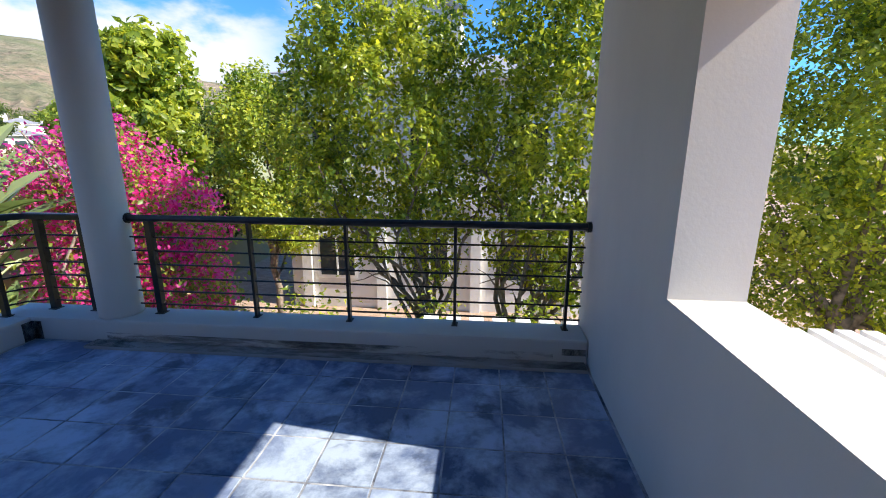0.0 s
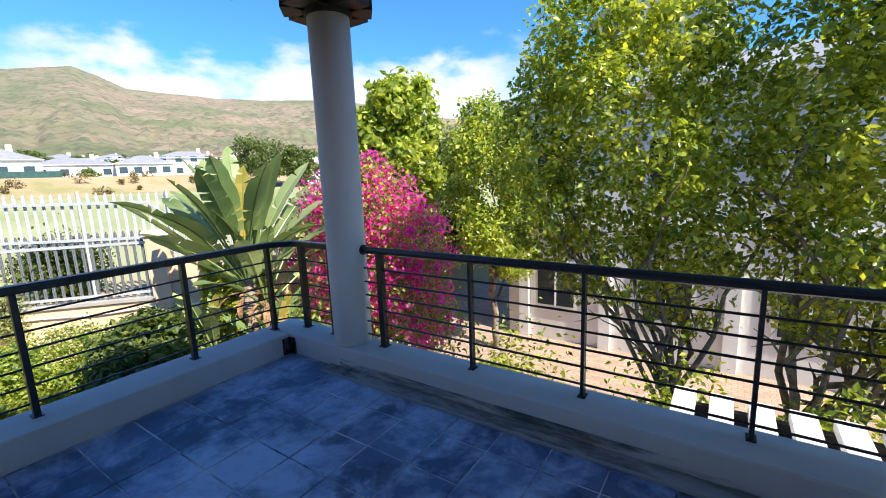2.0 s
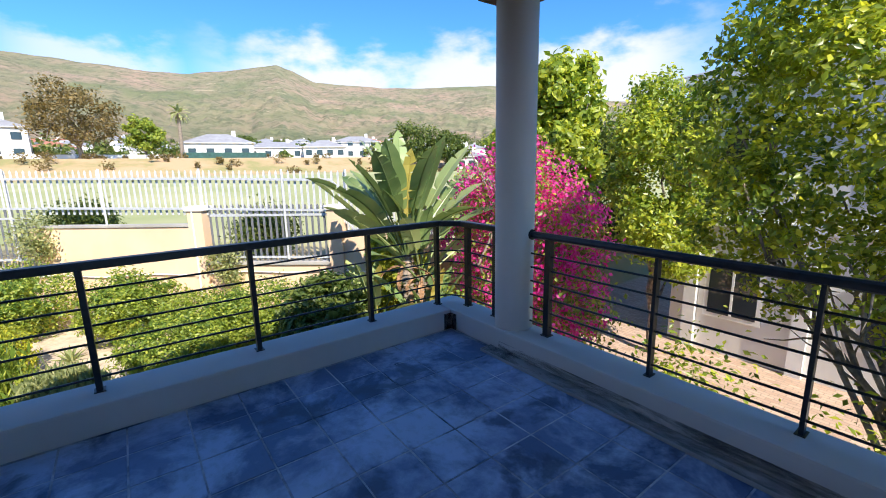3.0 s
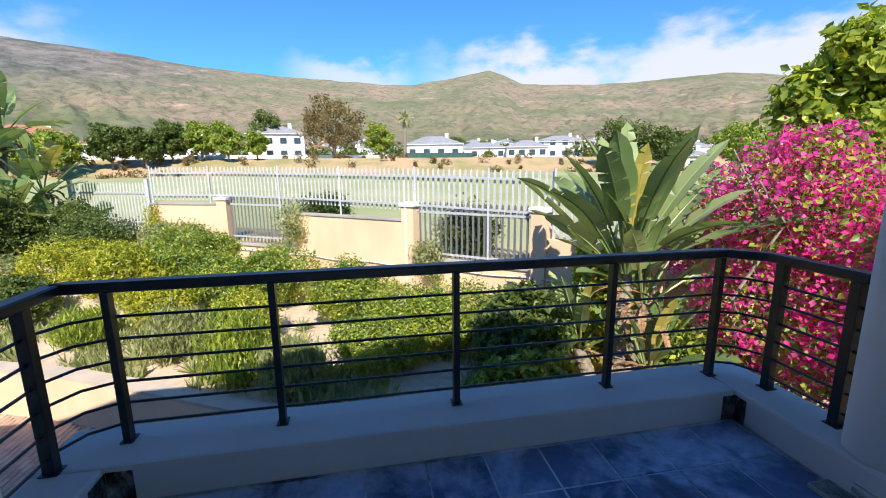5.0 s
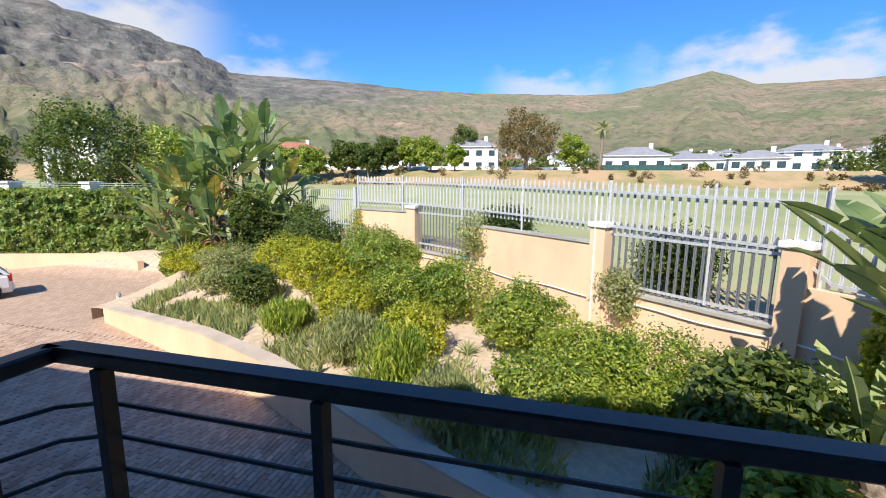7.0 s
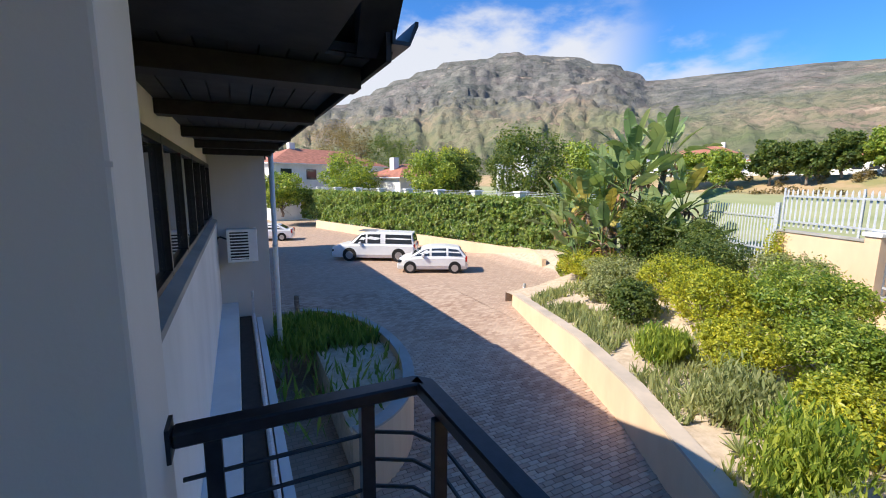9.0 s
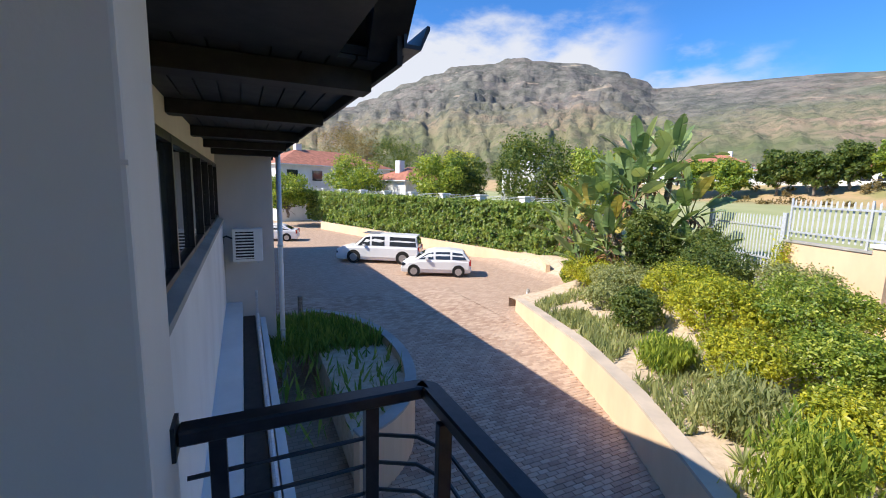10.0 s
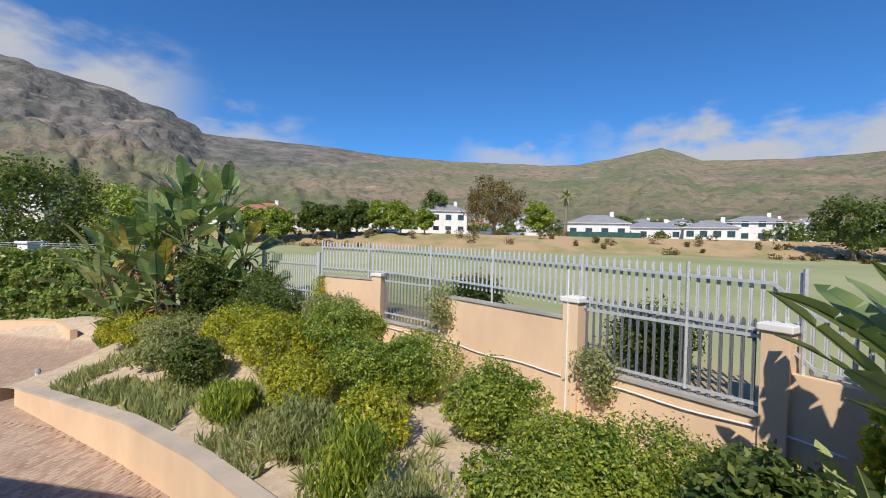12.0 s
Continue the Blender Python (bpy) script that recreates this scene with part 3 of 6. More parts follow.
def railing():
    """Steel balustrade: flat posts, a round handrail bent at the corners, six thin rods."""
    rail = empty("balcony_railing", (-4.06, 3.45, KT))
    tagged(rail, "black steel balustrade with thin horizontal rods and flat posts", "railing")
    off = Vector((4.06, -3.45, -KT))
    X, YN, YS, TOP = -4.085, 3.455, -0.325, 1.005
    c = 0.17  # corner cut

    def add(name, bm):
        bmesh.ops.translate(bm, verts=bm.verts, vec=off)
        return part(name, bm, M_BLACK, rail, smooth=False)

    z = TOP - 0.027
    add("handrail", tube([(-3.06, YN, z), (WX - 0.002, YN, z)], 0.029, 10))
    hb = strip_wall([(*q, z - 0.024, z + 0.027) for q in ((-3.385, YN), (X + c, YN), (X, YN - c), (X, YS + 0.02), (X + 0.02, YS), (-3.253, YS))], 0.075)
    bmesh.ops.bevel(hb, geom=[e for e in hb.edges], offset=0.007, segments=1, affect="EDGES")
    add("handrail", hb)
    cap = tube([(-3.095, YN, z), (-3.03, YN, z)], 0.042, 12)
    add("end_cap", cap)
    add("end_cap", tube([(WX - 0.03, YN, z), (WX - 0.002, YN, z)], 0.04, 12))
    add("end_plate", box((-3.252, YS - 0.05, z - 0.06), (-3.24, YS + 0.05, z + 0.05)))
    posts = [(x, YN, 0) for x in (-3.832, -3.447, -2.866, -2.037, -1.265, -0.43, 0.405)]
    posts += [(X + 0.03, y, 1) for y in (3.25, 2.525, 1.581, 0.633, -0.105)] + [(-3.86, YS, 0), (-3.36, YS, 0)]
    for x, y, along in posts:
        pb = bmesh.new()
        thick = 0.05 if along == 0 and x < -2.5 else 0.022
        w = (thick, 0.05) if along == 0 else (0.05, 0.034)
        box((x - w[0] / 2, y - w[1] / 2, KT + 0.001), (x + w[0] / 2, y + w[1] / 2, TOP - 0.045), 0.003, pb)
        box((x - w[0] / 2 - 0.012, y - w[1] / 2 - 0.012, KT - 0.002), (x + w[0] / 2 + 0.012, y + w[1] / 2 + 0.012, KT + 0.006), 0, pb)
        add("post", pb)
    for k in range(6):
        rz = KT + 0.075 + k * 0.113
        e = c + 0.02
        add("rod", tube([(-3.07, YN, rz), (WX - 0.03, YN, rz)], 0.0075, 6))
        ln = [(-3.385, YN, rz), (X + e, YN, rz), (X + e * 0.35, YN - e * 0.35, rz), (X, YN - e, rz), (X, YS + e, rz), (X + e * 0.35, YS + e * 0.35, rz), (X + e, YS, rz), (-3.27, YS, rz)]
        add("rod", tube(ln, 0.0075, 6))


railing()

# ---- the house side running south ----
FX, FL, FE = -2.93, -3.05, -9.5  # window plane, ledge edge, end of the bay
tagged(link("wall_west", box((FX, FE, 2.12), (-2.6, -0.403, 2.41)), M_WALL), "painted plaster lintel above the windows", "wall", kind="structure")
wl2 = box((FL + 0.02, FE, -1.0), (-2.6, -0.403, 0.88))
tagged(link("wall_west", wl2, M_WHITEWALL), "white plaster wall below the windows", "wall", kind="structure")
tagged(link("wall_west", box((-3.36, FE, -3.1), (-2.6, -0.42, -1.003)), M_WHITEWALL), "white plaster lower storey wall", "wall", kind="structure")
lg = bmesh.new()
for y0, y1 in ((-0.42, FE),):
    vs = [lg.verts.new(q) for q in ((FL, y0, 0.86), (FL, y0, 0.92), (FX + 0.02, y0, 0.97), (FX + 0.02, y0, 0.86), (FL, y1, 0.86), (FL, y1, 0.92), (FX + 0.02, y1, 0.97), (FX + 0.02, y1, 0.86))]
    for q in ((0, 1, 2, 3), (7, 6, 5, 4), (0, 4, 5, 1), (1, 5, 6, 2), (2, 6, 7, 3), (3, 7, 4, 0)):
        lg.faces.new([vs[i] for i in q])
tagged(link("trim", lg, M_CONC), "sloping grey window ledge", "ledge", kind="structure")
win = tagged(empty("window_1", (FX, FE, 0.97)), "row of dark aluminium framed windows along the house", "window", kind="structure")
bays = 7
step = (-0.42 - FE) / bays
for k in range(bays + 1):
    y = k * step
    part("window_frame", box((-0.03, y - 0.035, 0), (0.06, y + 0.035, 1.15)), M_BLACK, win)
part("window_frame", box((-0.028, 0.035, 1.08), (0.06, step * bays, 1.15)), M_BLACK, win)
part("window_frame", box((-0.028, 0.035, 0.0), (0.06, step * bays, 0.05)), M_BLACK, win)
for k in range(bays):
    part("pane", box((0.018, k * step + 0.035, 0.05), (0.026, (k + 1) * step - 0.035, 1.08)), M_GLASS, win)

# eaves with dark boards and rafters
EX, EZ, EN = -4.17, 2.38, -1.3
eaves = tagged(empty("eaves", (-2.93, EN, EZ)), "dark timber eaves with boarded soffit, rafters and black gutter", "roof")
Wd = EX - FX
for k in range(9):
    x0 = Wd * k / 9
    part("soffit_board", box((Wd * (k + 1) / 9 + 0.012, FE - EN - 0.6, 0.02), (x0, 0.1, 0.04)), M_SOFFIT, eaves)
part("roof_deck", box((Wd - 0.02, FE - EN - 0.6, 0.045), (0.33, 0.1, 0.09)), M_TIMBER, eaves)
for y in (-0.15, -1.75, -3.6, -5.4, -7.2, -8.8):
    part("rafter", box((Wd + 0.02, y - 0.09, -0.10), (0.0, y + 0.09, 0.018), 0.006), M_TIMBER, eaves)
    part("vent_mesh", box((Wd + 0.1, y - 0.28, 0.0), (-0.04, y - 0.10, 0.017)), M_BLACK, eaves)
part("fascia", box((Wd - 0.03, FE - EN - 0.6, -0.04), (Wd - 0.002, 0.32, 0.2), 0.004), M_TIMBER, eaves)
gb = bmesh.new()
prof = [(-0.03, 0.16), (-0.03, 0.04), (-0.12, 0.04), (-0.165, 0.14), (-0.165, 0.16), (-0.15, 0.16), (-0.115, 0.06), (-0.045, 0.06), (-0.045, 0.16)]
a = [gb.verts.new((Wd + x, 0.34, z)) for x, z in prof]
b = [gb.verts.new((Wd + x, FE - EN - 0.6, z)) for x, z in prof]
for k in range(len(prof)):
    gb.faces.new((a[k], a[(k + 1) % len(prof)], b[(k + 1) % len(prof)], b[k]))
gb.faces.new(a)
gb.faces.new(b[::-1])
bmesh.ops.recalc_face_normals(gb, faces=gb.faces)
part("gutter", gb, M_BLACK, eaves)
part("soffit_board", box((Wd + 0.25, 0.101, 0.02), (0, 0.89, 0.09)), M_SOFFIT, eaves)
hip = bmesh.new()
bar((Wd + 0.0, 0.1, 0.12), (Wd + 0.2, 1.35, 0.78), 0.18, 0.24, hip)
part("hip_rafter", hip, M_TIMBER, eaves)
rf = bmesh.new()
vs = [rf.verts.new(q) for q in ((Wd - 0.05, 0.16, 0.20), (Wd - 0.05, FE - EN - 0.6, 0.20), (0.6, FE - EN - 0.6, 0.95), (0.6, 0.16, 0.95))]
ws = [rf.verts.new(v.co + Vector((0, 0, 0.05))) for v in vs]
for k in range(4):
    rf.faces.new((vs[k], vs[(k + 1) % 4], ws[(k + 1) % 4], ws[k]))
rf.faces.new(vs)
rf.faces.new(ws[::-1])
part("roof_sheet", rf, M_GREYROOF, eaves)

# the wing that closes the row of windows
tagged(link("wall_wing", box((-4.08, -33.0, -3.1), (-2.6, FE - 0.003, 2.40), 0.01), M_WALL), "painted plaster wing of the house", "wall", kind="structure")
# the rest of the house, behind and above the balcony
tagged(link("wall_house", box((-2.597, -33.0, -3.1), (0.858, -0.43, 3.0)), M_WALL), "painted plaster body of the house", "wall", kind="structure")
rfm = bmesh.new()
base = [(-3.75, 3.75), (1.05, 3.75), (1.05, -0.5), (1.05, -33.4), (-3.6, -33.4), (-3.75, -0.35)]
HOUSE_EAVE = 3.06
rv = [rfm.verts.new((x, y, HOUSE_EAVE)) for x, y in base]
# r0: added unseen peak, raised so the roof's shadow reaches the hedge shrub
r0, r1, r2 = rfm.verts.new((-1.4, 1.6, 6.0)), rfm.verts.new((-1.3, -0.42, 4.3)), rfm.verts.new((-1.2, -31.0, 4.5))
for q in ((rv[0], rv[1], r0), (rv[1], rv[2], r0), (rv[2], r1, r0), (r1, rv[5], r0), (rv[5], rv[0], r0), (rv[2], rv[3], r2, r1), (rv[3], rv[4], r2), (rv[4], rv[5], r1, r2)):
    rfm.faces.new(q)
rfm.faces.new(rv[::-1])
tagged(link("house_roof", rfm, M_GREYROOF), "grey sheet roof of the house", "roof", kind="structure")


def aircon():
    top = empty("air_conditioner", (-3.52, FE + 0.36, 0.02), 0)
    tagged(top, "white outdoor air conditioner unit on a wall bracket", "air conditioner")
    part("casing", box((-0.3, -0.15, 0), (0.3, 0.15, 0.72), 0.02), M_WHITEPAINT, top)
    part("grille_recess", box((-0.12, 0.151, 0.06), (0.24, 0.156, 0.66)), M_BLACK, top, "dark fan grille")
    for k in range(9):
        part("louvre", box((-0.13, 0.157, 0.075 + k * 0.066), (0.25, 0.166, 0.10 + k * 0.066)), M_WHITEPAINT, top)
    for x in (-0.2, 0.2):
        part("bracket", box((x - 0.02, -0.36, -0.04), (x + 0.02, 0.14, -0.001)), M_GALV, top)
    part("pipe", tube([(0.3, 0, 0.5), (0.42, -0.05, 0.55), (0.5, -0.2, 0.5), (0.5, -0.34, 0.35)], 0.02, 8), M_BLACK, top, "black lagged pipe")


aircon()
dp = tagged(empty("downpipe", (-4.2, FE + 0.3, GZ)), "white round rainwater downpipe below the gutter", "downpipe")
part("pipe", tube([(0, 0, 0), (0, 0, 5.5)], 0.055, 14), M_WHITEPAINT, dp, smooth=True)
for z in (1.4, 3.4):
    part("clip", tube([(0, 0, z), (0, 0, z + 0.05)], 0.066, 12), M_GALV, dp)
# narrow roof gully and pipe run at the foot of the wall
tagged(link("roof_gully", box((-3.62, FE, -2.6), (-3.363, -0.9, -1.35), 0.02), M_TIMBER), "dark waterproofed ledge at the foot of the wall", "ledge", kind="structure")
gp = tagged(empty("pipe_run", (-3.66, -5.0, -1.3)), "pale pipe and rail running along the wall foot", "pipe")
part("pipe", tube([(0, 4.0, 0), (0, -4.2, 0.05), (0, -4.25, 0.6)], 0.035, 8), M_GALV, gp)
part("kerb", box((-0.17, -4.3, -1.8), (-0.06, 4.0, -0.05)), M_WHITEWALL, gp, "white plaster kerb")

# ---- planter with grass beside the wall ----


def planter():
    ctr, rx, ry = Vector((-4.75, -8.2)), 1.9, 3.4
    arc = [(ctr.x - rx * math.cos(a), ctr.y + ry * math.sin(a)) for a in np.linspace(-1.45, 1.5, 28)]
    top = empty("raised_planter", (ctr.x, ctr.y, GZ))
    tagged(top, "curved peach plaster planter filled with grass", "planter")
    sb = strip_wall([(x - ctr.x, y - ctr.y, -0.05, 1.1) for x, y in arc], 0.2)
    part("wall", sb, M_PEACH, top)
    part("coping", strip_wall([(x - ctr.x, y - ctr.y, 1.101, 1.14) for x, y in arc], 0.23), M_CONC, top, "grey concrete coping")
    part("soil", prism([(x - ctr.x, y - ctr.y) for x, y in arc], 0.2, 0.92), M_GROUND, top, "dark garden soil")
    rng = np.random.default_rng(5)
    P = []
    while len(P) < 3200:
        x, y = rng.uniform(-rx, 0.9), rng.uniform(-ry, ry)
        if (x / rx) ** 2 + (y / ry) ** 2 < 0.86 and (y < -0.4 or rng.uniform() < 0.06):
            P.append((ctr.x + x, ctr.y + y, GZ + 0.92 + rng.uniform(0.04, 0.16)))
    P = np.array(P)
    ob = leaf_mesh("grass", P, np.tile([0.0, 0.3, 0.2], (len(P), 1)), 0.24, M_GRASSLEAF, None, 9.0, rng, droop=-1.6)
    tagged(ob, "long green grass growing in the planter", "grass", kind="stuff")


planter()

M_COPE = plaster("weathered_coping", (0.58, 0.48, 0.38), (0.42, 0.36, 0.3), 0.4)
# ---- garden wall, boundary wall and palisade ----
fine = []
for a, b in zip(RET, RET[1:]):
    for k in range(6):
        fine.append(tuple(a[i] + (b[i] - a[i]) * k / 6 for i in range(3)))
fine.append(RET[-1])
gw = tagged(empty("garden_wall", (-10.4, -4.4, GZ)), "low curved peach plaster retaining wall beside the drive", "wall")
part("body", strip_wall([(x + 10.4, y + 4.4, -0.1, z - GZ - 0.03) for x, y, z in fine], 0.24), M_PEACH, gw)
part("coping", strip_wall([(x + 10.4 - 0.06, y + 4.4, z - GZ - 0.029, z - GZ + 0.03) for x, y, z in fine], 0.34), M_COPE, gw, "weathered cement coping")
bankw = tagged(empty("bank_wall", (*BANK_A, GZ)), "low peach plaster wall below the hedge", "wall")
dv = Vector((BANK_B[0] - BANK_A[0], BANK_B[1] - BANK_A[1]))
part("body", strip_wall([(1.9, 2.2, -0.1, 0.72), (0.4 + 0.5, 0.0, -0.1, 0.8), (dv.x + 0.9, dv.y, -0.1, 0.8)], 0.25), M_PEACH, bankw)


def along(line, s):
    """The point and heading s metres along a plan line."""
    for a, b in zip(line, line[1:]):
        L = math.hypot(b[0] - a[0], b[1] - a[1])
        if s <= L or b is line[-1]:
            d = ((b[0] - a[0]) / L, (b[1] - a[1]) / L)
            return a[0] + d[0] * s, a[1] + d[1] * s, d
        s -= L


SEG = [math.hypot(b[0] - a[0], b[1] - a[1]) for a, b in zip(FENCE, FENCE[1:])]
S1, S2, S3, SE = SEG[0], SEG[0] + SEG[1] + SEG[2], sum(SEG[:4]), sum(SEG)
CAP = 0.56


def wall_piece(name, s0, s1, z0, z1, thick, parent, mat, n=8, label="", shift=0.0):
    st = []
    for k in range(n + 1):
        x, y, d = along(FENCE, s0 + (s1 - s0) * k / n)
        st.append((x + d[1] * shift, y - d[0] * shift, z0, z1))
    return part(name, strip_wall(st, thick), mat, parent, label)


bw = tagged(empty("boundary_wall", (0, 0, 0)), "peach plaster boundary wall with piers and barred bays", "wall")
wall_piece("base", 0, S2, -3.3, -1.15, 0.22, bw, M_PEACH, 18)
wall_piece("base", S2 + 0.001, SE, -3.3, -1.03, 0.22, bw, M_PEACH, 10)
wall_piece("panel", 0, S1 - 0.25, -1.15, 0.28, 0.22, bw, M_PEACH, 4)
wall_piece("coping", 0, S1 - 0.25, 0.281, 0.34, 0.3, bw, M_CONC, 4, "cement coping")
B1 = S1 + 3.1
wall_piece("sill", S1 + 0.25, B1, -1.149, -1.08, 0.34, bw, M_CONC, 4, "cement sill")
wall_piece("panel", B1, S2 - 0.2, -1.15, 0.02, 0.22, bw, M_PEACH, 6)
wall_piece("coping", B1, S2 - 0.2, 0.021, 0.08, 0.3, bw, M_CONC, 6, "cement coping")
wall_piece("sill", S2 + 0.2, S3 - 0.2, -1.029, -0.96, 0.34, bw, M_CONC, 4, "cement sill")
wall_piece("panel", S3 + 0.2, SE, -1.03, -0.2, 0.22, bw, M_PEACH, 8)
for s0 in (S1, S2, S3):
    x, y, d = along(FENCE, s0)
    pb = box((-0.2, -0.2, -3.2), (0.2, 0.2, CAP - 0.12), 0.01)
    rot = Matrix.Translation((x, y, 0)) @ Matrix.Rotation(math.atan2(d[1], d[0]), 4, "Z")
    bmesh.ops.transform(pb, matrix=rot, verts=pb.verts)
    part("pier", pb, M_PEACH, bw)
    cb = box((-0.25, -0.25, CAP - 0.119), (0.25, 0.25, CAP), 0.02)
    bmesh.ops.transform(cb, matrix=rot, verts=cb.verts)
    part("pier_cap", cb, M_WHITEWALL, bw, "white painted pier cap")
# cable sagging along the wall
cp = []
for k in range(40):
    x, y, d = along(FENCE, 0.6 + (S3 + 0.3) * k / 39)
    cp.append((x + d[1] * 0.16, y - d[0] * 0.16, -1.34 + 0.03 * math.sin(k * 0.9) + 0.14 * smooth01(k / 39 * 2 - 0.9)))
cable = tagged(empty("wall_cable", cp[0]), "white conduit clipped along the boundary wall", "cable")
part("conduit", tube([Vector(q) - Vector(cp[0]) for q in cp], 0.018, 6), M_WHITEPAINT, cable)
x, y, d = along(FENCE, S2 - 0.05)
part("drop_pipe", tube([Vector((x + d[1] * 0.22, y - d[0] * 0.22, z)) - Vector(cp[0]) for z in (1.2, -2.4)], 0.02, 6), M_WHITEPAINT, cable)


def pale_mesh(h, mat=None):
    """A W-section pale with a pointed head."""
    bm = bmesh.new()
    prof = [(-0.033, 0.0), (-0.016, 0.014), (0.0, 0.004), (0.016, 0.014), (0.033, 0.0), (0.016, 0.006), (0.0, -0.004), (-0.016, 0.006)]
    lo = [bm.verts.new((x, y, 0)) for x, y in prof]
    hi = [bm.verts.new((x, y, h - 0.06)) for x, y in prof]
    tip = bm.verts.new((0, 0.003, h))
    for k in range(8):
        bm.faces.new((lo[k], lo[(k + 1) % 8], hi[(k + 1) % 8], hi[k]))
        bm.faces.new((hi[k], hi[(k + 1) % 8], tip))
    me = bpy.data.meshes.new("pale")
    bm.to_mesh(me)
    bm.free()
    me.materials.append(mat or M_GALV)
    return me


pal = tagged(empty("palisade_fence", (0, 0, 0)), "galvanised steel palisade fence on top of the boundary wall", "fence")
upper = pale_mesh(1.22)
UZ = 0.42
SPACE = 0.166


def put_pale(me, s, z, parent, shift=0.0):
    x, y, d = along(FENCE, s)
    o = new("pale", me)
    o.matrix_basis = pose(x + d[1] * shift, y - d[0] * shift, z, 0, 0, math.degrees(math.atan2(d[1], d[0])))
    o.parent = parent
    return o


def top_z(s):
    """Foot of the upper pales, which step down a little."""
    return float(np.interp(s, [0, S1, S2, S3, S3 + 0.32, S3 + 0.33, SE], [0.44, 0.43, 0.31, 0.22, 0.22, -0.25, -0.5]))


s = 0.05
while s < SE - 0.2:
    put_pale(upper, s, top_z(s), pal, -0.06)
    s += SPACE
for z in (0.18, 0.98):
    st = [(*along(FENCE, SE * k / 30)[:2], top_z(SE * k / 30) + z - 0.03, top_z(SE * k / 30) + z + 0.03) for k in range(31)]
    part("rail", strip_wall(st, 0.03), M_GALV, pal)
for s in (0.0, 2.4, S1 + 2.6, S1 + 5.2, S2 + 0.15, S2 + 2.4, S3 + 0.3):
    x, y, d = along(FENCE, s)
    part("post", box((x - 0.025, y - 0.025, -0.9), (x + 0.025, y + 0.025, top_z(s) + 1.25)), M_GALV, pal)
# lower bay pales take a darker grey than the upper ones
low = pale_mesh(1.65, M_DARKSTEEL)
bars = tagged(empty("barred_bay", (0, 0, 0)), "steel pales filling a bay of the boundary wall", "fence", "barred bays")
bars2 = tagged(empty("barred_bay", (0, 0, 0)), "steel pales filling a bay beside a climbing plant", "fence", "barred bays")
for s0, s1, par in ((S1 + 0.32, B1, bars), (S2 + 0.32, S3 - 0.25, bars2)):
    s = s0
    while s < s1:
        put_pale(low, s, -1.05, par, 0.0)
        s += SPACE
    for z in (-0.85, 0.3):
        st = [(*along(FENCE, s0 + (s1 - s0) * k / 8)[:2], z - 0.03, z + 0.03) for k in range(9)]
        part("rail", strip_wall(st, 0.025), M_GALV, par)
# gate section that runs back from the fence corner
gate = tagged(empty("palisade_gate", (-19.7, -6.8, -1.9)), "rusty steel palisade gate beside the dark shrubs", "gate")
gm = pale_mesh(2.9)
for k in range(24):
    o = new("pale", gm)
    o.parent = gate
    o.matrix_basis = pose(-0.06 - 0.055 * k, -0.06 - 0.135 * k, 0.1, 0, 0, 68)
for z in (0.5, 1.5, 2.6):
    part("rail", bar((0, 0, z), (-1.35, -3.3, z), 0.03, 0.06), M_GALV, gate)
for q in ((0, 0), (-1.35, -3.3)):
    part("post", box((q[0] - 0.06, q[1] - 0.06, 0), (q[0] + 0.06, q[1] + 0.06, 3.1)), M_GALV, gate)


def stain(name, label, lo, hi, normal_axis, mat):
    """A thin film of dirt on a face between two corners."""
    lo, hi = Vector(lo), Vector(hi)
    hi[normal_axis] = lo[normal_axis] + 0.0012
    tagged(link(name, box(lo, hi), mat), label, "stain", kind="structure")


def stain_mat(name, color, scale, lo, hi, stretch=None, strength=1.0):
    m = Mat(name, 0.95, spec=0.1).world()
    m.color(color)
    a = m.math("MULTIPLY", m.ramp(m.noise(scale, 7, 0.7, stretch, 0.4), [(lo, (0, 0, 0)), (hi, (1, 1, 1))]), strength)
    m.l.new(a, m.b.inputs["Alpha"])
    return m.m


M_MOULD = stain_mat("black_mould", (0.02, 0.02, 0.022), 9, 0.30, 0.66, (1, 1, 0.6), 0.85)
M_GRIME = stain_mat("grey_grime", (0.10, 0.09, 0.085), 5, 0.42, 0.68, (0.35, 0.9, 2.2), 0.5)
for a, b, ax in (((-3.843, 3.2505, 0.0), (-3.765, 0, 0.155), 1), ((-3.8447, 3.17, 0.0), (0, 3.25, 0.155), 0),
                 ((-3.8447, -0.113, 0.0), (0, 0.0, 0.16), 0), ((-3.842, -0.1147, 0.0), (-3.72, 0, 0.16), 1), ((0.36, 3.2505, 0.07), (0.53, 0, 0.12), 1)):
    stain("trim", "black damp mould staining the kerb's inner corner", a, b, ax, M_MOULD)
stain("trim", "grey grime along the foot of the kerb", (-3.2, 3.2503, 0.023), (0.30, 0, 0.085), 1, M_GRIME)
stain("trim", "black grime on the cement fillet", (-3.29, 3.135, 0.0224), (0.52, 3.25, 0), 2, M_GRIME)

# ---- plants of the garden ----


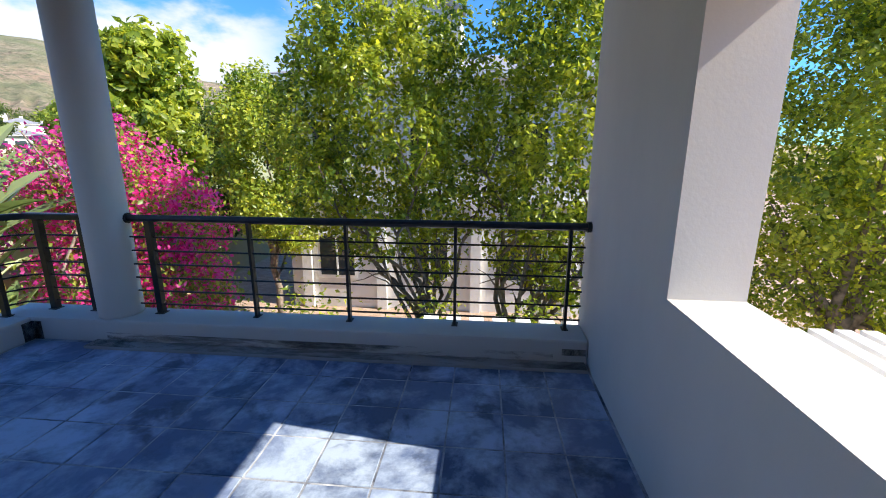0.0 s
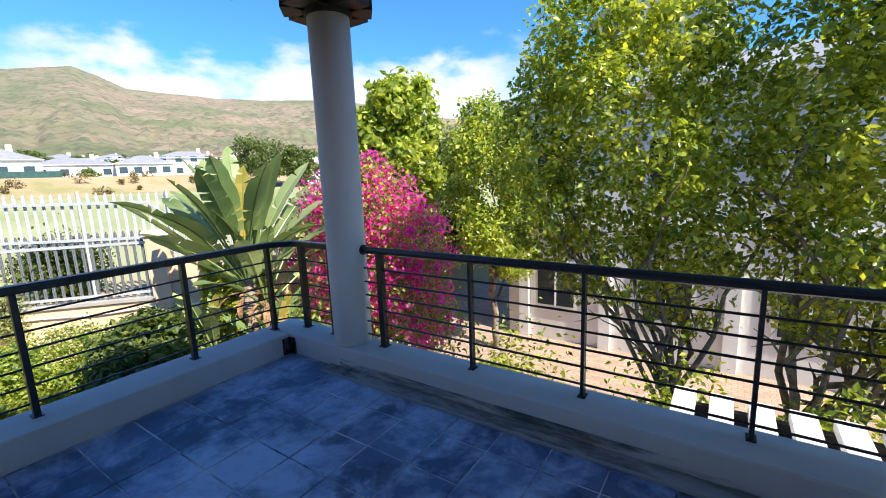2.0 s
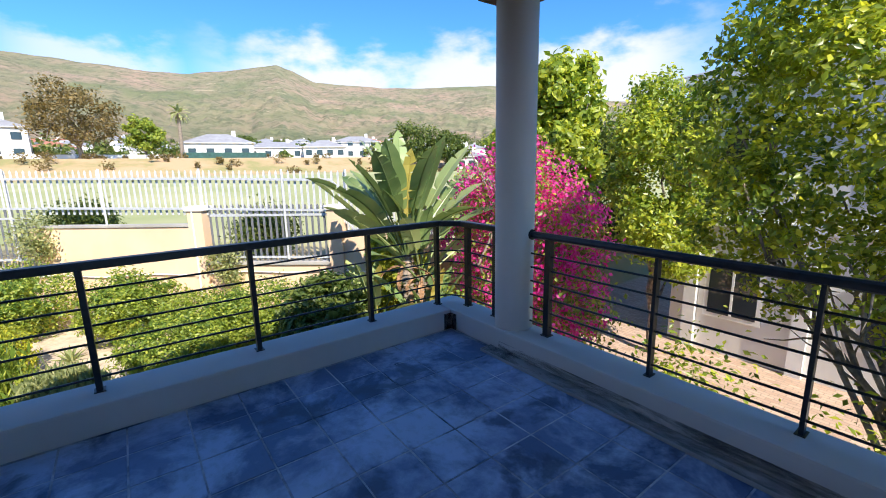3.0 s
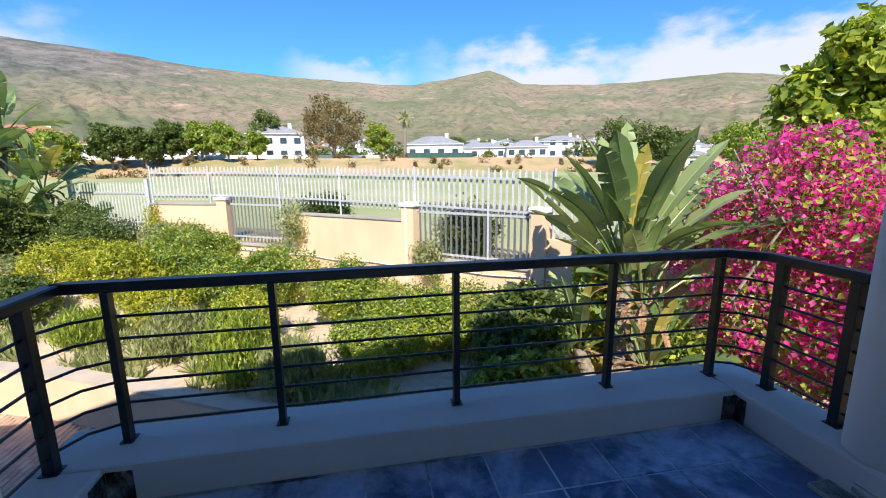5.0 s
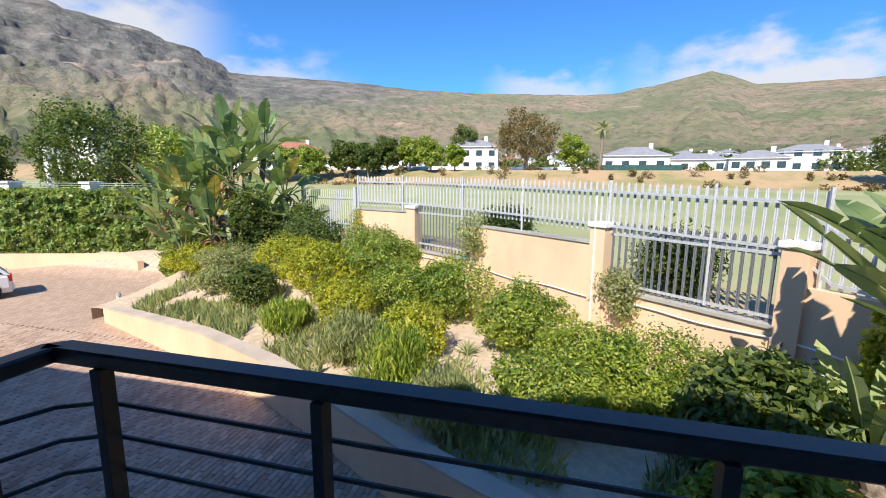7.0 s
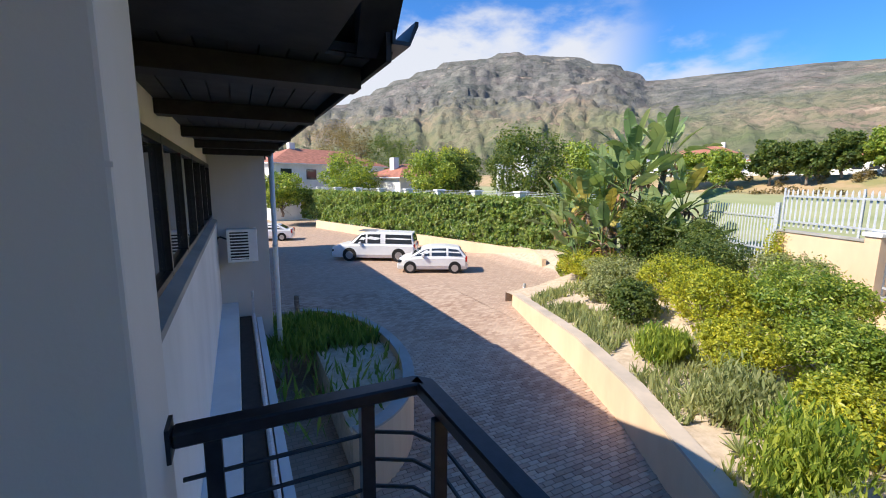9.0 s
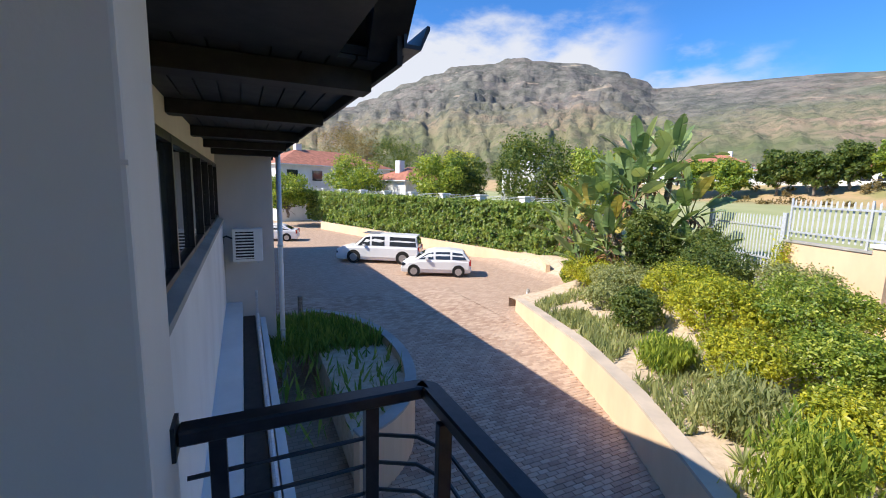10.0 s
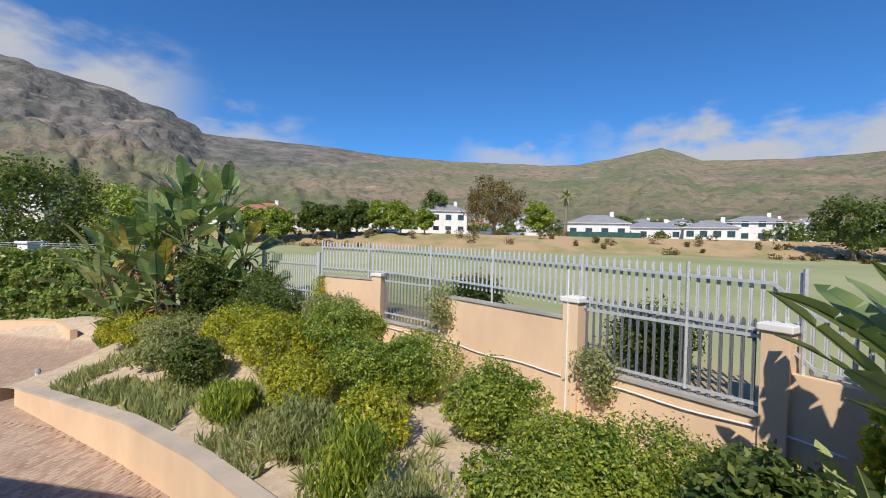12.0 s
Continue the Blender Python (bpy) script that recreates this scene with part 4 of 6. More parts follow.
def big_leaf(bm, base, heading, lift, length, width, curl, rng, petiole=0.45):
    """A paddle leaf on a long stalk, its blade torn along the ribs."""
    b = Vector(base)
    h = Vector((math.cos(heading), math.sin(heading), 0))
    side = Vector((-h.y, h.x, 0))
    pts, a, q = [], lift, b
    n = 14
    for k in range(n + 1):
        pts.append((q.copy(), a))
        q = q + (h * math.cos(a) + Vector((0, 0, math.sin(a)))) * length / n
        a -= curl / n * (0.4 + 1.2 * k / n)
    k0 = int(n * petiole)
    tube([pts[k][0] for k in range(0, n + 1, 2)], 0.028, 5, bm, 0.006)
    tw = rng.uniform(-0.5, 0.5)
    for s in (-1, 1):
        prev = None
        for k in range(k0, n + 1):
            u = (k - k0) / (n - k0)
            w = width * 0.5 * math.sin(math.pi * min(1, 0.10 + u * 0.90)) ** 0.5
            c, an = pts[k]
            up = (-h * math.sin(an) + Vector((0, 0, math.cos(an))))
            out = side * s * math.cos(tw * s + 0.2) + up * math.sin(0.2 + tw * s)
            torn = rng.uniform() < 0.3 and 0.1 < u < 0.95
            e = c + out * w * rng.uniform(0.9, 1.05) + h * 0.04 * w
            if prev:
                v = [bm.verts.new(x) for x in (prev[0], c, e, prev[1])]
                bm.faces.new(v if s > 0 else v[::-1])
            if torn:
                gap = (pts[k][0] - pts[k - 1][0]) * 0.35
                prev = (c, e + gap - up * 0.12 * w)
            else:
                prev = (c, e)


def strelitzia(base, stems, label, seed, spread=0.95, broad=0.21):
    rng = np.random.default_rng(seed)
    top = empty("strelitzia", base)
    tagged(top, label, "giant strelitzia")
    for (dx, dy, h, leaves, length) in stems:
        tb = bmesh.new()
        pts = [(dx * 0.6, dy * 0.6, -0.1), (dx * 0.8, dy * 0.8, h * 0.5), (dx, dy, h)]
        tube(pts, 0.13, 10, tb, 0.11)
        for k in range(int(h / 0.12)):
            z = k * 0.12
            f = z / h
            tube([(dx * (0.6 + 0.4 * f), dy * (0.6 + 0.4 * f), z), (dx * (0.6 + 0.4 * f), dy * (0.6 + 0.4 * f), z + 0.05)], 0.145, 9, tb, 0.125)
        part("trunk", tb, M_BARK, top)
        db = bmesh.new()
        for k in range(10):
            a = rng.uniform(0, 6.28)
            big_leaf(db, (dx + 0.08 * math.cos(a), dy + 0.08 * math.sin(a), h + rng.uniform(-0.4, 0.1)), a, rng.uniform(-0.6, 0.3), rng.uniform(0.5, 0.9), 0.12, 2.2, rng, 0.3)
        part("dead_leaves", db, M_DRYLEAF, top, "dry brown hanging leaf bases")
        for k in range(leaves):
            a = (k * 2.4 + rng.uniform(-0.3, 0.3))
            lift = 1.52 - spread * ((k + 0.5) / leaves) ** 1.1
            lb = bmesh.new()
            big_leaf(lb, (dx, dy, h - 0.25 + 0.2 * rng.uniform()), a, lift, length * rng.uniform(0.8, 1.1), broad * length, rng.uniform(0.2, 0.9), rng)
            part("leaf", lb, M_YELLOWLEAF if rng.uniform() < 0.07 else M_BIGLEAF, top)
    return top


NEAR = (-8.1, 5.4)
strelitzia((*NEAR, ground_z(*NEAR)), [(0, 0, 2.2, 26, 2.7), (0.15, 0.25, 1.7, 12, 2.3), (-0.5, -0.5, 0.7, 10, 1.7), (0.5, 0.2, 0.7, 10, 1.7), (-0.8, 0.3, 0.6, 10, 1.6), (-1.2, -0.6, 0.35, 9, 1.4), (-0.7, -1.4, 0.3, 11, 1.6), (-1.6, -1.0, 0.3, 9, 1.4)], "giant strelitzia with broad torn leaves and dry brown skirt", 3, 0.85, 0.155)
strelitzia((-18.9, -12.2, -2.0), [(0, 0, 4.6, 13, 2.3), (0.9, 0.7, 3.5, 13, 2.3), (-1.1, 0.9, 4.9, 12, 2.3), (1.6, -0.8, 2.6, 13, 2.3), (-1.0, 1.9, 2.8, 12, 2.3), (0.4, 1.8, 1.9, 13, 2.2), (2.1, 0.7, 1.4, 11, 2.1), (-0.6, -1.4, 3.8, 13, 2.3), (1.9, -1.9, 1.6, 11, 2.2), (0.8, -0.6, 3.2, 12, 2.3), (-0.2, 2.6, 1.0, 10, 2.1), (1.0, -2.6, 2.3, 12, 2.2), (1.3, 1.3, 0.9, 10, 2.0), (2.3, -0.5, 0.7, 10, 2.0), (0.2, 0.9, 4.0, 10, 2.1), (1.2, 0.1, 2.0, 10, 2.2)],
           "tall clump of giant strelitzia beside the gate", 8, 1.2, 0.25)
SOFTS = [
    # x, y, radii, leaves, leaf length, material, label
    (-14.5, -1.3, (1.25, 1.25, 0.75), 9000, 0.085, M_SHRUB, "rounded clipped green shrub in the bed"),
    (-12.4, 0.7, (0.95, 0.95, 0.72), 8000, 0.08, M_SHRUB, "rounded bright green shrub in the bed"),
    (-10.6, 3.0, (1.15, 1.75, 0.62), 14000, 0.075, M_SHRUB, "wide clipped green hedge shrub near the house"),
    (-9.6, 1.3, (0.9, 1.0, 0.5), 7000, 0.07, M_SHRUB, "low green shrub beside the wide hedge"),
    (-15.4, -4.0, (1.4, 1.3, 0.75), 9000, 0.085, M_SHRUB, "rounded dark green shrub below the boundary wall"),
    (-13.6, -2.6, (0.9, 0.9, 0.65), 6000, 0.08, M_SHRUB, "leafy green shrub in the bed"),
    (-17.4, -7.4, (1.4, 1.3, 0.75), 7000, 0.09, M_DARKTREE, "dark green spreading shrub near the gate"),
    (-14.4, -5.5, (1.1, 1.1, 0.65), 6500, 0.08, M_YELLOWSHRUB, "yellow-green shrub in the bed"),
    (-15.6, -7.5, (1.1, 1.0, 0.6), 6000, 0.08, M_YELLOWSHRUB, "yellow-green flowering shrub in the bed"),
    (-13.3, -7.0, (0.75, 0.75, 0.55), 5000, 0.09, M_DARKTREE, "small dark green shrub above the curved wall"),
    (-16.0, -9.8, (1.2, 1.2, 0.5), 6500, 0.08, M_OLIVE, "grey twiggy shrub on dry soil"),
    (-14.6, -9.2, (0.8, 0.8, 0.35), 3500, 0.08, M_OLIVE, "low grey-green shrub on dry soil"),
    (-17.0, -12.0, (1.3, 1.6, 0.5), 7000, 0.09, M_YELLOWSHRUB, "yellowish creeper spreading at the bed's end"),
    (-12.5, -3.6, (0.85, 0.85, 0.55), 5500, 0.07, M_YELLOWSHRUB, "yellow-green shrub with bright tips"),
    (-11.6, -1.6, (0.85, 0.85, 0.5), 5500, 0.08, M_YELLOWSHRUB, "pale yellow-green shrub in the bed"),
    (-17.6, -5.2, (0.9, 1.2, 0.55), 4500, 0.09, M_OLIVE, "pale dry shrub against the boundary wall"),
    (-18.6, -8.8, (1.1, 1.1, 0.8), 5000, 0.1, M_DARKTREE, "dark shrub below the strelitzia clump"),
    (-18.0, -10.3, (1.1, 1.1, 1.3), 5000, 0.12, M_DARKTREE, "dark leafy shrub at the foot of the strelitzia clump"),
    (-18.2, -13.9, (1.2, 1.2, 1.2), 5000, 0.12, M_SHRUB, "leafy shrub at the foot of the strelitzia clump"),
    (-20.3, -9.6, (0.9, 0.9, 1.6), 5000, 0.12, M_DARKTREE, "tall dark shrub beside the gate"),
    (-8.9, 3.9, (0.9, 1.0, 0.8), 5000, 0.14, M_DARKTREE, "dark glossy plant below the strelitzia"),
    (-9.9, 4.3, (0.7, 0.7, 0.7), 5000, 0.12, M_DARKTREE, "dark glossy plant against the boundary pier"),
    (-9.0, 5.7, (0.8, 0.7, 1.2), 5000, 0.12, M_YELLOWSHRUB, "yellow-green climber over the boundary wall"),
    (-7.4, 6.4, (0.9, 0.8, 0.9), 5000, 0.13, M_SHRUB, "green undergrowth behind the strelitzia"),
    (-7.6, 3.6, (0.5, 0.8, 0.5), 4000, 0.13, M_SHRUB, "leafy undergrowth beside the bed's edge"),
]
for i, (x, y, r, cnt, lf, mat, lab) in enumerate(SOFTS):
    shrub("garden_shrub", (x, y), (r[0] * 1.05, r[1] * 1.05, r[2] * 1.4), int(cnt * 2.1), lf, mat, lab, 100 + i, group="shrubs in the bed", hollow=0.8, clump=0.085)
for i, (x, y, rr, h) in enumerate(((-9.7, -1.25, 0.75, 0.8), (-10.9, -2.7, 0.7, 0.6), (-11.9, -5.0, 0.6, 0.5), (-8.9, -0.2, 0.5, 0.55))):
    shrub("heath_shrub", (x, y), (rr, rr, h), 9000, 0.10, (M_SHRUB, M_OLIVE)[i % 2], "upright needle-leaved heath shrub", 200 + i, group="heath shrubs", aspect=5.0, hollow=0.5, upright=1.2)


def agave(x, y, r, seed):
    rng = np.random.default_rng(seed)
    top = empty("agave", (x, y, ground_z(x, y)))
    tagged(top, "pale grey-green spiky rosette plant in dry soil", "agave", "agaves")
    for k in range(18):
        bm = bmesh.new()
        a, lift = k * 2.4, 0.35 + 0.9 * k / 18
        h = Vector((math.cos(a), math.sin(a), 0))
        s = Vector((-h.y, h.x, 0)) * r * 0.07
        d = h * math.cos(lift) + Vector((0, 0, math.sin(lift)))
        v = [bm.verts.new(q) for q in (s * 0.7, -s * 0.7, d * r * 0.5 - s, d * r + Vector((0, 0, -0.04)), d * r * 0.5 + s, d * r * 0.5 - Vector((0, 0, 0.03)))]
        bm.faces.new((v[0], v[1], v[5]))
        bm.faces.new((v[1], v[2], v[5]))
        bm.faces.new((v[0], v[5], v[4]))
        bm.faces.new((v[5], v[2], v[3]))
        bm.faces.new((v[5], v[3], v[4]))
        part("leaf", bm, M_OLIVE, top)


for i, (x, y, r) in enumerate(((-10.9, -3.5, 0.5), (-11.3, -3.0, 0.45), (-10.5, -1.7, 0.45), (-10.9, 1.3, 0.4), (-12.2, -4.3, 0.45), (-9.4, 0.4, 0.4), (-10.1, -2.2, 0.4), (-11.8, -0.4, 0.4))):
    agave(x, y, r, 300 + i)
rng = np.random.default_rng(77)
P = []
while len(P) < 6500:
    y = rng.uniform(-12, 4.5)
    x = line_x(RET, y) - 0.25 - abs(rng.normal(0, 1.6))
    if x > fence_x(y) + 0.3 and noise.noise(Vector((x, y, 4)) * 0.9) > 0.05:
        P.append((x, y, ground_z(x, y) + rng.uniform(0.03, 0.14)))
P = np.array(P)
tagged(leaf_mesh("ground_cover", P, np.tile([0.0, 0.2, 0.2], (len(P), 1)), 0.2, M_OLIVE, None, 7.0, rng, droop=-1.5), "tufts of dry grass and low plants on the soil", "ground cover", kind="stuff")

# plants hanging on the boundary wall
for i, (s0, z, r, mat, lab) in enumerate(((S1 + 3.3, -0.25, (0.5, 0.5, 0.55), M_OLIVE, "scrubby plant growing out of the wall bay"), (S2 + 0.75, -1.0, (0.42, 0.42, 0.42), M_OLIVE, "scrubby plant hanging from the wall sill"), (0.1, -0.6, (0.25, 0.25, 0.8), M_YELLOWSHRUB, "creeper on the end of the boundary wall"))):
    x, y, d = along(FENCE, s0)
    rg = np.random.default_rng(400 + i)
    top = tagged(empty("wall_plant", (x + d[1] * 0.25, y - d[0] * 0.25, z - 0.4)), lab, "wall plant")
    P, N = foliage([((0, 0, 0.5), r), ((0.1, 0.1, 0.1), tuple(q * 0.6 for q in r))], 1800, rg, 0.3, 0.3)
    leaf_mesh("foliage", P, N, 0.09, mat, top, 2.0, rg)
    sb = bmesh.new()
    for k in range(7):
        limb(sb, (0, 0, -0.1), tuple(rg.normal(0, 0.3, 2)) + (rg.uniform(0, 0.9),), 0.014, 0.005, rg, 3)
    part("stems", sb, M_BARK, top)
x, y, d = along(FENCE, S2 + 1.4)
for i, (dx, h) in enumerate(((0.0, 1.7), (-5.5, 2.0))):
    x, y, d = along(FENCE, S2 + 1.4 + dx)
    cx, cy = x - d[1] * 1.1, y + d[0] * 1.1
    shrub("field_shrub", (cx, cy), (1.2, 0.9, h * 0.55), 6000, 0.11, M_DARKTREE, "leafy green bush growing behind the palisade", 420 + i, group="bushes behind the fence")

# ---- bougainvillea and the trees towards the neighbour ----


def bougainvillea():
    base = (-7.1, 7.5, GZ)
    top = tagged(empty("bougainvillea", base), "bougainvillea covered in bright magenta bracts", "bougainvillea")
    rg = np.random.default_rng(9)
    blobs = [((0, 0, 3.9), (1.3, 1.0, 1.0)), ((1.0, 0.2, 3.2), (1.0, 0.9, 1.0)), ((-1.4, 0.4, 3.5), (1.1, 0.9, 0.8)), ((0.2, -0.3, 2.4), (1.3, 0.9, 1.1)), ((1.4, -0.2, 2.2), (0.8, 0.8, 0.9)), ((-2.2, 0.5, 2.9), (0.9, 0.8, 0.7)), ((0.1, 0, 4.7), (0.6, 0.6, 0.5))]
    P, N = foliage(blobs, 18000, rg, 0.85, 0.11)
    leaf_mesh("blossom", P, N * 0.4, 0.075, M_MAGENTA, top, 1.3, rg)["label"] = "magenta papery bracts"
    low = [(c, tuple(q * 0.95 for q in r)) for c, r in blobs] + [((0.6, 0, 1.3), (1.6, 1.0, 1.1))]
    P, N = foliage(low, 15000, rg, 0.7, 0.2)
    leaf_mesh("foliage", P, N, 0.10, M_SHRUB, top, 1.7, rg)
    sb = bmesh.new()
    for k in range(14):
        c, r = low[k % len(low)]
        limb(sb, (rg.normal(0, 0.15), rg.normal(0, 0.15), -0.1), Vector(c) + Vector(rg.normal(0, 0.5, 3)), 0.05, 0.012, rg, 5, 0.1)
    part("stems", sb, M_BARK, top)


bougainvillea()


def blobs_at(cx, cy, z0, z1, rx, ry, n, seed):
    rg = np.random.default_rng(seed)
    out = []
    for k in range(n):
        t = (k + 0.5) / n
        a = k * 2.4
        w = math.sin(math.pi * (0.15 + 0.75 * t)) ** 0.7
        s = rg.uniform(0.3, 0.5) * (1.0 if n < 17 else 0.72)
        out.append(((cx + math.cos(a) * rx * 0.62 * w, cy + math.sin(a) * ry * 0.62 * w, z0 + (z1 - z0) * t), (rx * s, ry * s, (z1 - z0) * 0.17 * rg.uniform(0.8, 1.3))))
    return out


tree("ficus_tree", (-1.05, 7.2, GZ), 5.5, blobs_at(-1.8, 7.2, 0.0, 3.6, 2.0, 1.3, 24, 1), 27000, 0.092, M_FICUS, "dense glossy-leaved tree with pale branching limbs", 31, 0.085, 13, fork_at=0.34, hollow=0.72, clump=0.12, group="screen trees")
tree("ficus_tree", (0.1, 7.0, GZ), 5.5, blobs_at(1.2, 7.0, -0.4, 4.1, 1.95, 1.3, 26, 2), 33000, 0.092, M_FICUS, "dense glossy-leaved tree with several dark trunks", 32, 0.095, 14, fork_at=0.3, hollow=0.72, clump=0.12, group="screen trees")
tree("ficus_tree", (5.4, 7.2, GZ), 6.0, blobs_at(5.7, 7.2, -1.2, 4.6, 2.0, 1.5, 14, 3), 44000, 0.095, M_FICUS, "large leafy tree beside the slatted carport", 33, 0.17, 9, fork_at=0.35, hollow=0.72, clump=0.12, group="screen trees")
tree("magnolia_tree", (-9.7, 11.9, GZ), 7.0, blobs_at(-9.7, 11.9, 0.2, 4.3, 1.7, 1.5, 12, 5), 14000, 0.24, M_MAGNOLIA, "tree with large light green leaves behind the bougainvillea", 35, 0.14, 9, fork_at=0.4, hollow=0.55, clump=0.16)
tree("yellow_green_tree", (-5.6, 10.8, GZ), 5.0, blobs_at(-5.6, 10.8, -0.8, 3.0, 1.3, 1.2, 10, 6), 16000, 0.12, M_MAGNOLIA, "yellow-green leafy tree beside the white house", 36, 0.1, 7, fork_at=0.4, hollow=0.55, clump=0.17)
tree("street_tree", (-10.6, 15.5, GZ), 5.0, blobs_at(-10.6, 15.5, -1.0, 2.6, 1.9, 1.6, 10, 7), 12000, 0.2, M_DARKTREE, "dark leafy tree beyond the bougainvillea", 37, 0.12, 7, hollow=0.5, clump=0.2)
for i, (x, y, r) in enumerate(((-2.6, 6.0, 0.8), (-1.0, 5.9, 0.7), (0.6, 5.9, 0.7), (2.2, 6.0, 0.8))):
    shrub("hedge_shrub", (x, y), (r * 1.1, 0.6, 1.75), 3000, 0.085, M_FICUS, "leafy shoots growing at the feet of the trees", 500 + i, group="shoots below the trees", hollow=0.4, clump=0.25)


# ---- the neighbour's white house, the carport ----


def neighbour():
    x0, x1, y0, y1 = -5.8, 5.5, 12.0, 20.0
    top = tagged(empty("white_house", (x0, y0, GZ)), "white plastered two-storey house behind the trees", "house")
    wb = box((0, 0, -0.1), (x1 - x0, y1 - y0, 6.3))
    part("wall", wb, M_WHITEWALL, top)
    part("ledge", box((-0.15, -0.12, 3.1), (x1 - x0 + 0.1, -0.002, 3.3), 0.02), M_WHITEPAINT, top)
    part("cornice", box((-0.3, -0.3, 6.301), (x1 - x0 + 0.3, y1 - y0 + 0.3, 6.5), 0.03), M_WHITEPAINT, top)
    rb = bmesh.new()
    a = [rb.verts.new(q) for q in ((-0.3, -0.3, 6.5), (x1 - x0 + 0.3, -0.3, 6.5), (x1 - x0 + 0.3, y1 - y0 + 0.3, 6.5), (-0.3, y1 - y0 + 0.3, 6.5))]
    b = [rb.verts.new(q) for q in ((3, 4, 7.7), (x1 - x0 - 3, 4, 7.7))]
    for q in ((a[0], a[1], b[1], b[0]), (a[1], a[2], b[1]), (a[2], a[3], b[0], b[1]), (a[3], a[0], b[0])):
        rb.faces.new(q)
    part("roof", rb, M_GREYROOF, top, "grey roof")
    gb = bmesh.new()
    gx = 3.6
    v = [gb.verts.new(q) for q in ((gx - 1.3, -0.02, 6.3), (gx + 1.3, -0.02, 6.3), (gx + 1.3, -0.02, 7.9), (gx, -0.02, 8.7), (gx - 1.3, -0.02, 7.9))]
    w = [gb.verts.new(q.co + Vector((0, 2.5, 0))) for q in v]
    gb.faces.new(v)
    gb.faces.new(w[::-1])
    for k in range(5):
        gb.faces.new((v[k], w[k], w[(k + 1) % 5], v[(k + 1) % 5]))
    part("gable", gb, M_WHITEWALL, top)
    for s in (-1, 1):
        part("gable_trim", bar((gx + s * 1.45, -0.08, 7.85), (gx, -0.08, 8.78), 0.12, 0.16), M_GREYROOF, top)
    for x, z in ((1.4, 0.9), (4.1, 0.9), (6.7, 0.9), (9.2, 0.9), (1.4, 4.0), (4.1, 4.0), (6.7, 4.0), (9.2, 4.0)):
        wd = part("window", box((x - 0.6, -0.05, z), (x + 0.6, -0.004, z + 1.35)), M_WHITEPAINT, top)
        part("pane", box((x - 0.5, -0.06, z + 0.1), (x + 0.5, -0.051, z + 1.25)), M_GLASS, wd)
        part("glazing_bar", box((x - 0.025, -0.075, z + 0.1), (x + 0.025, -0.061, z + 1.25)), M_WHITEPAINT, wd)
    for x in (0.5, 2.7, 5.4, 8.0):
        part("pilaster", box((x - 0.14, -0.12, -0.05), (x + 0.14, -0.003, 3.09)), M_WHITEPAINT, top)


neighbour()


def carport():
    z, x0, x1, y0, y1 = -0.42, -0.9, 9.0, 4.0, 5.1
    top = tagged(empty("slatted_carport", (x0, y0, GZ)), "white slatted carport roof on slim posts", "carport")
    h = z - GZ
    x = 0.0
    while x < x1 - x0:
        part("slat", box((x, -0.05, h - 0.09), (x + 0.17, y1 - y0 + 0.05, h), 0.004), M_WHITEPAINT, top)
        x += 0.27
    for y in (0.03, y1 - y0 - 0.03):
        part("beam", box((0, y - 0.03, h - 0.21), (x1 - x0, y + 0.03, h - 0.091)), M_BLACK, top, "dark beam")
    for x in (0.1, 3.4, 6.7, 9.7):
        for y in (0.03, y1 - y0 - 0.03):
            part("post", box((x - 0.05, y - 0.05, 0), (x + 0.05, y + 0.05, h - 0.211)), M_WHITEPAINT, top)


carport()

# ---- the hedge and houses behind the drive ----
hd = Vector((BANK_B[0] - BANK_A[0], BANK_B[1] - BANK_A[1])).normalized()
hn = Vector((-hd.y, hd.x))
if hn.x > 0:
    hn = -hn
HL, HB, HT = 33.0, -2.35, 0.75
hedge = tagged(empty("ivy_hedge", (*BANK_A, HB)), "tall ivy-covered boundary hedge behind the parked cars", "hedge")
rg = np.random.default_rng(21)
n = 46000
sl, hz = rg.uniform(-3.0, HL, n), rg.uniform(0, 1, n) ** 0.9 * (HT - HB)
bul = np.array([0.42 * noise.noise(Vector((a * 0.8, b * 1.1, 0))) + 0.28 * noise.noise(Vector((a * 3, b * 3, 5))) for a, b in zip(sl, hz)])
out = -0.15 - bul + 0.5 * (hz / (HT - HB)) * 0.3 + rg.normal(0, 0.06, n)
P = np.stack([hd.x * sl + hn.x * out, hd.y * sl + hn.y * out, hz], 1)
leaf_mesh("foliage", P, np.tile([-hn.x, -hn.y, 0.4], (n, 1)), 0.2, M_IVY, hedge, 1.3, rg)
m = 9000
sl, dp = rg.uniform(-3.0, HL, m), rg.uniform(-0.1, 0.7, m)
P = np.stack([hd.x * sl + hn.x * dp, hd.y * sl + hn.y * dp, np.full(m, HT - HB) + rg.normal(0, 0.09, m)], 1)
leaf_mesh("top_foliage", P, np.tile([0, 0, 1.0], (m, 1)), 0.19, M_IVY, hedge, 1.3, rg)
part("wall", strip_wall([(hn.x * 0.5 - hd.x * 3, hn.y * 0.5 - hd.y * 3, -0.2, HT - HB), (hn.x * 0.5 + hd.x * HL, hn.y * 0.5 + hd.y * HL, -0.2, HT - HB)], 0.5), M_WHITEWALL, hedge, "white plaster wall under the ivy")
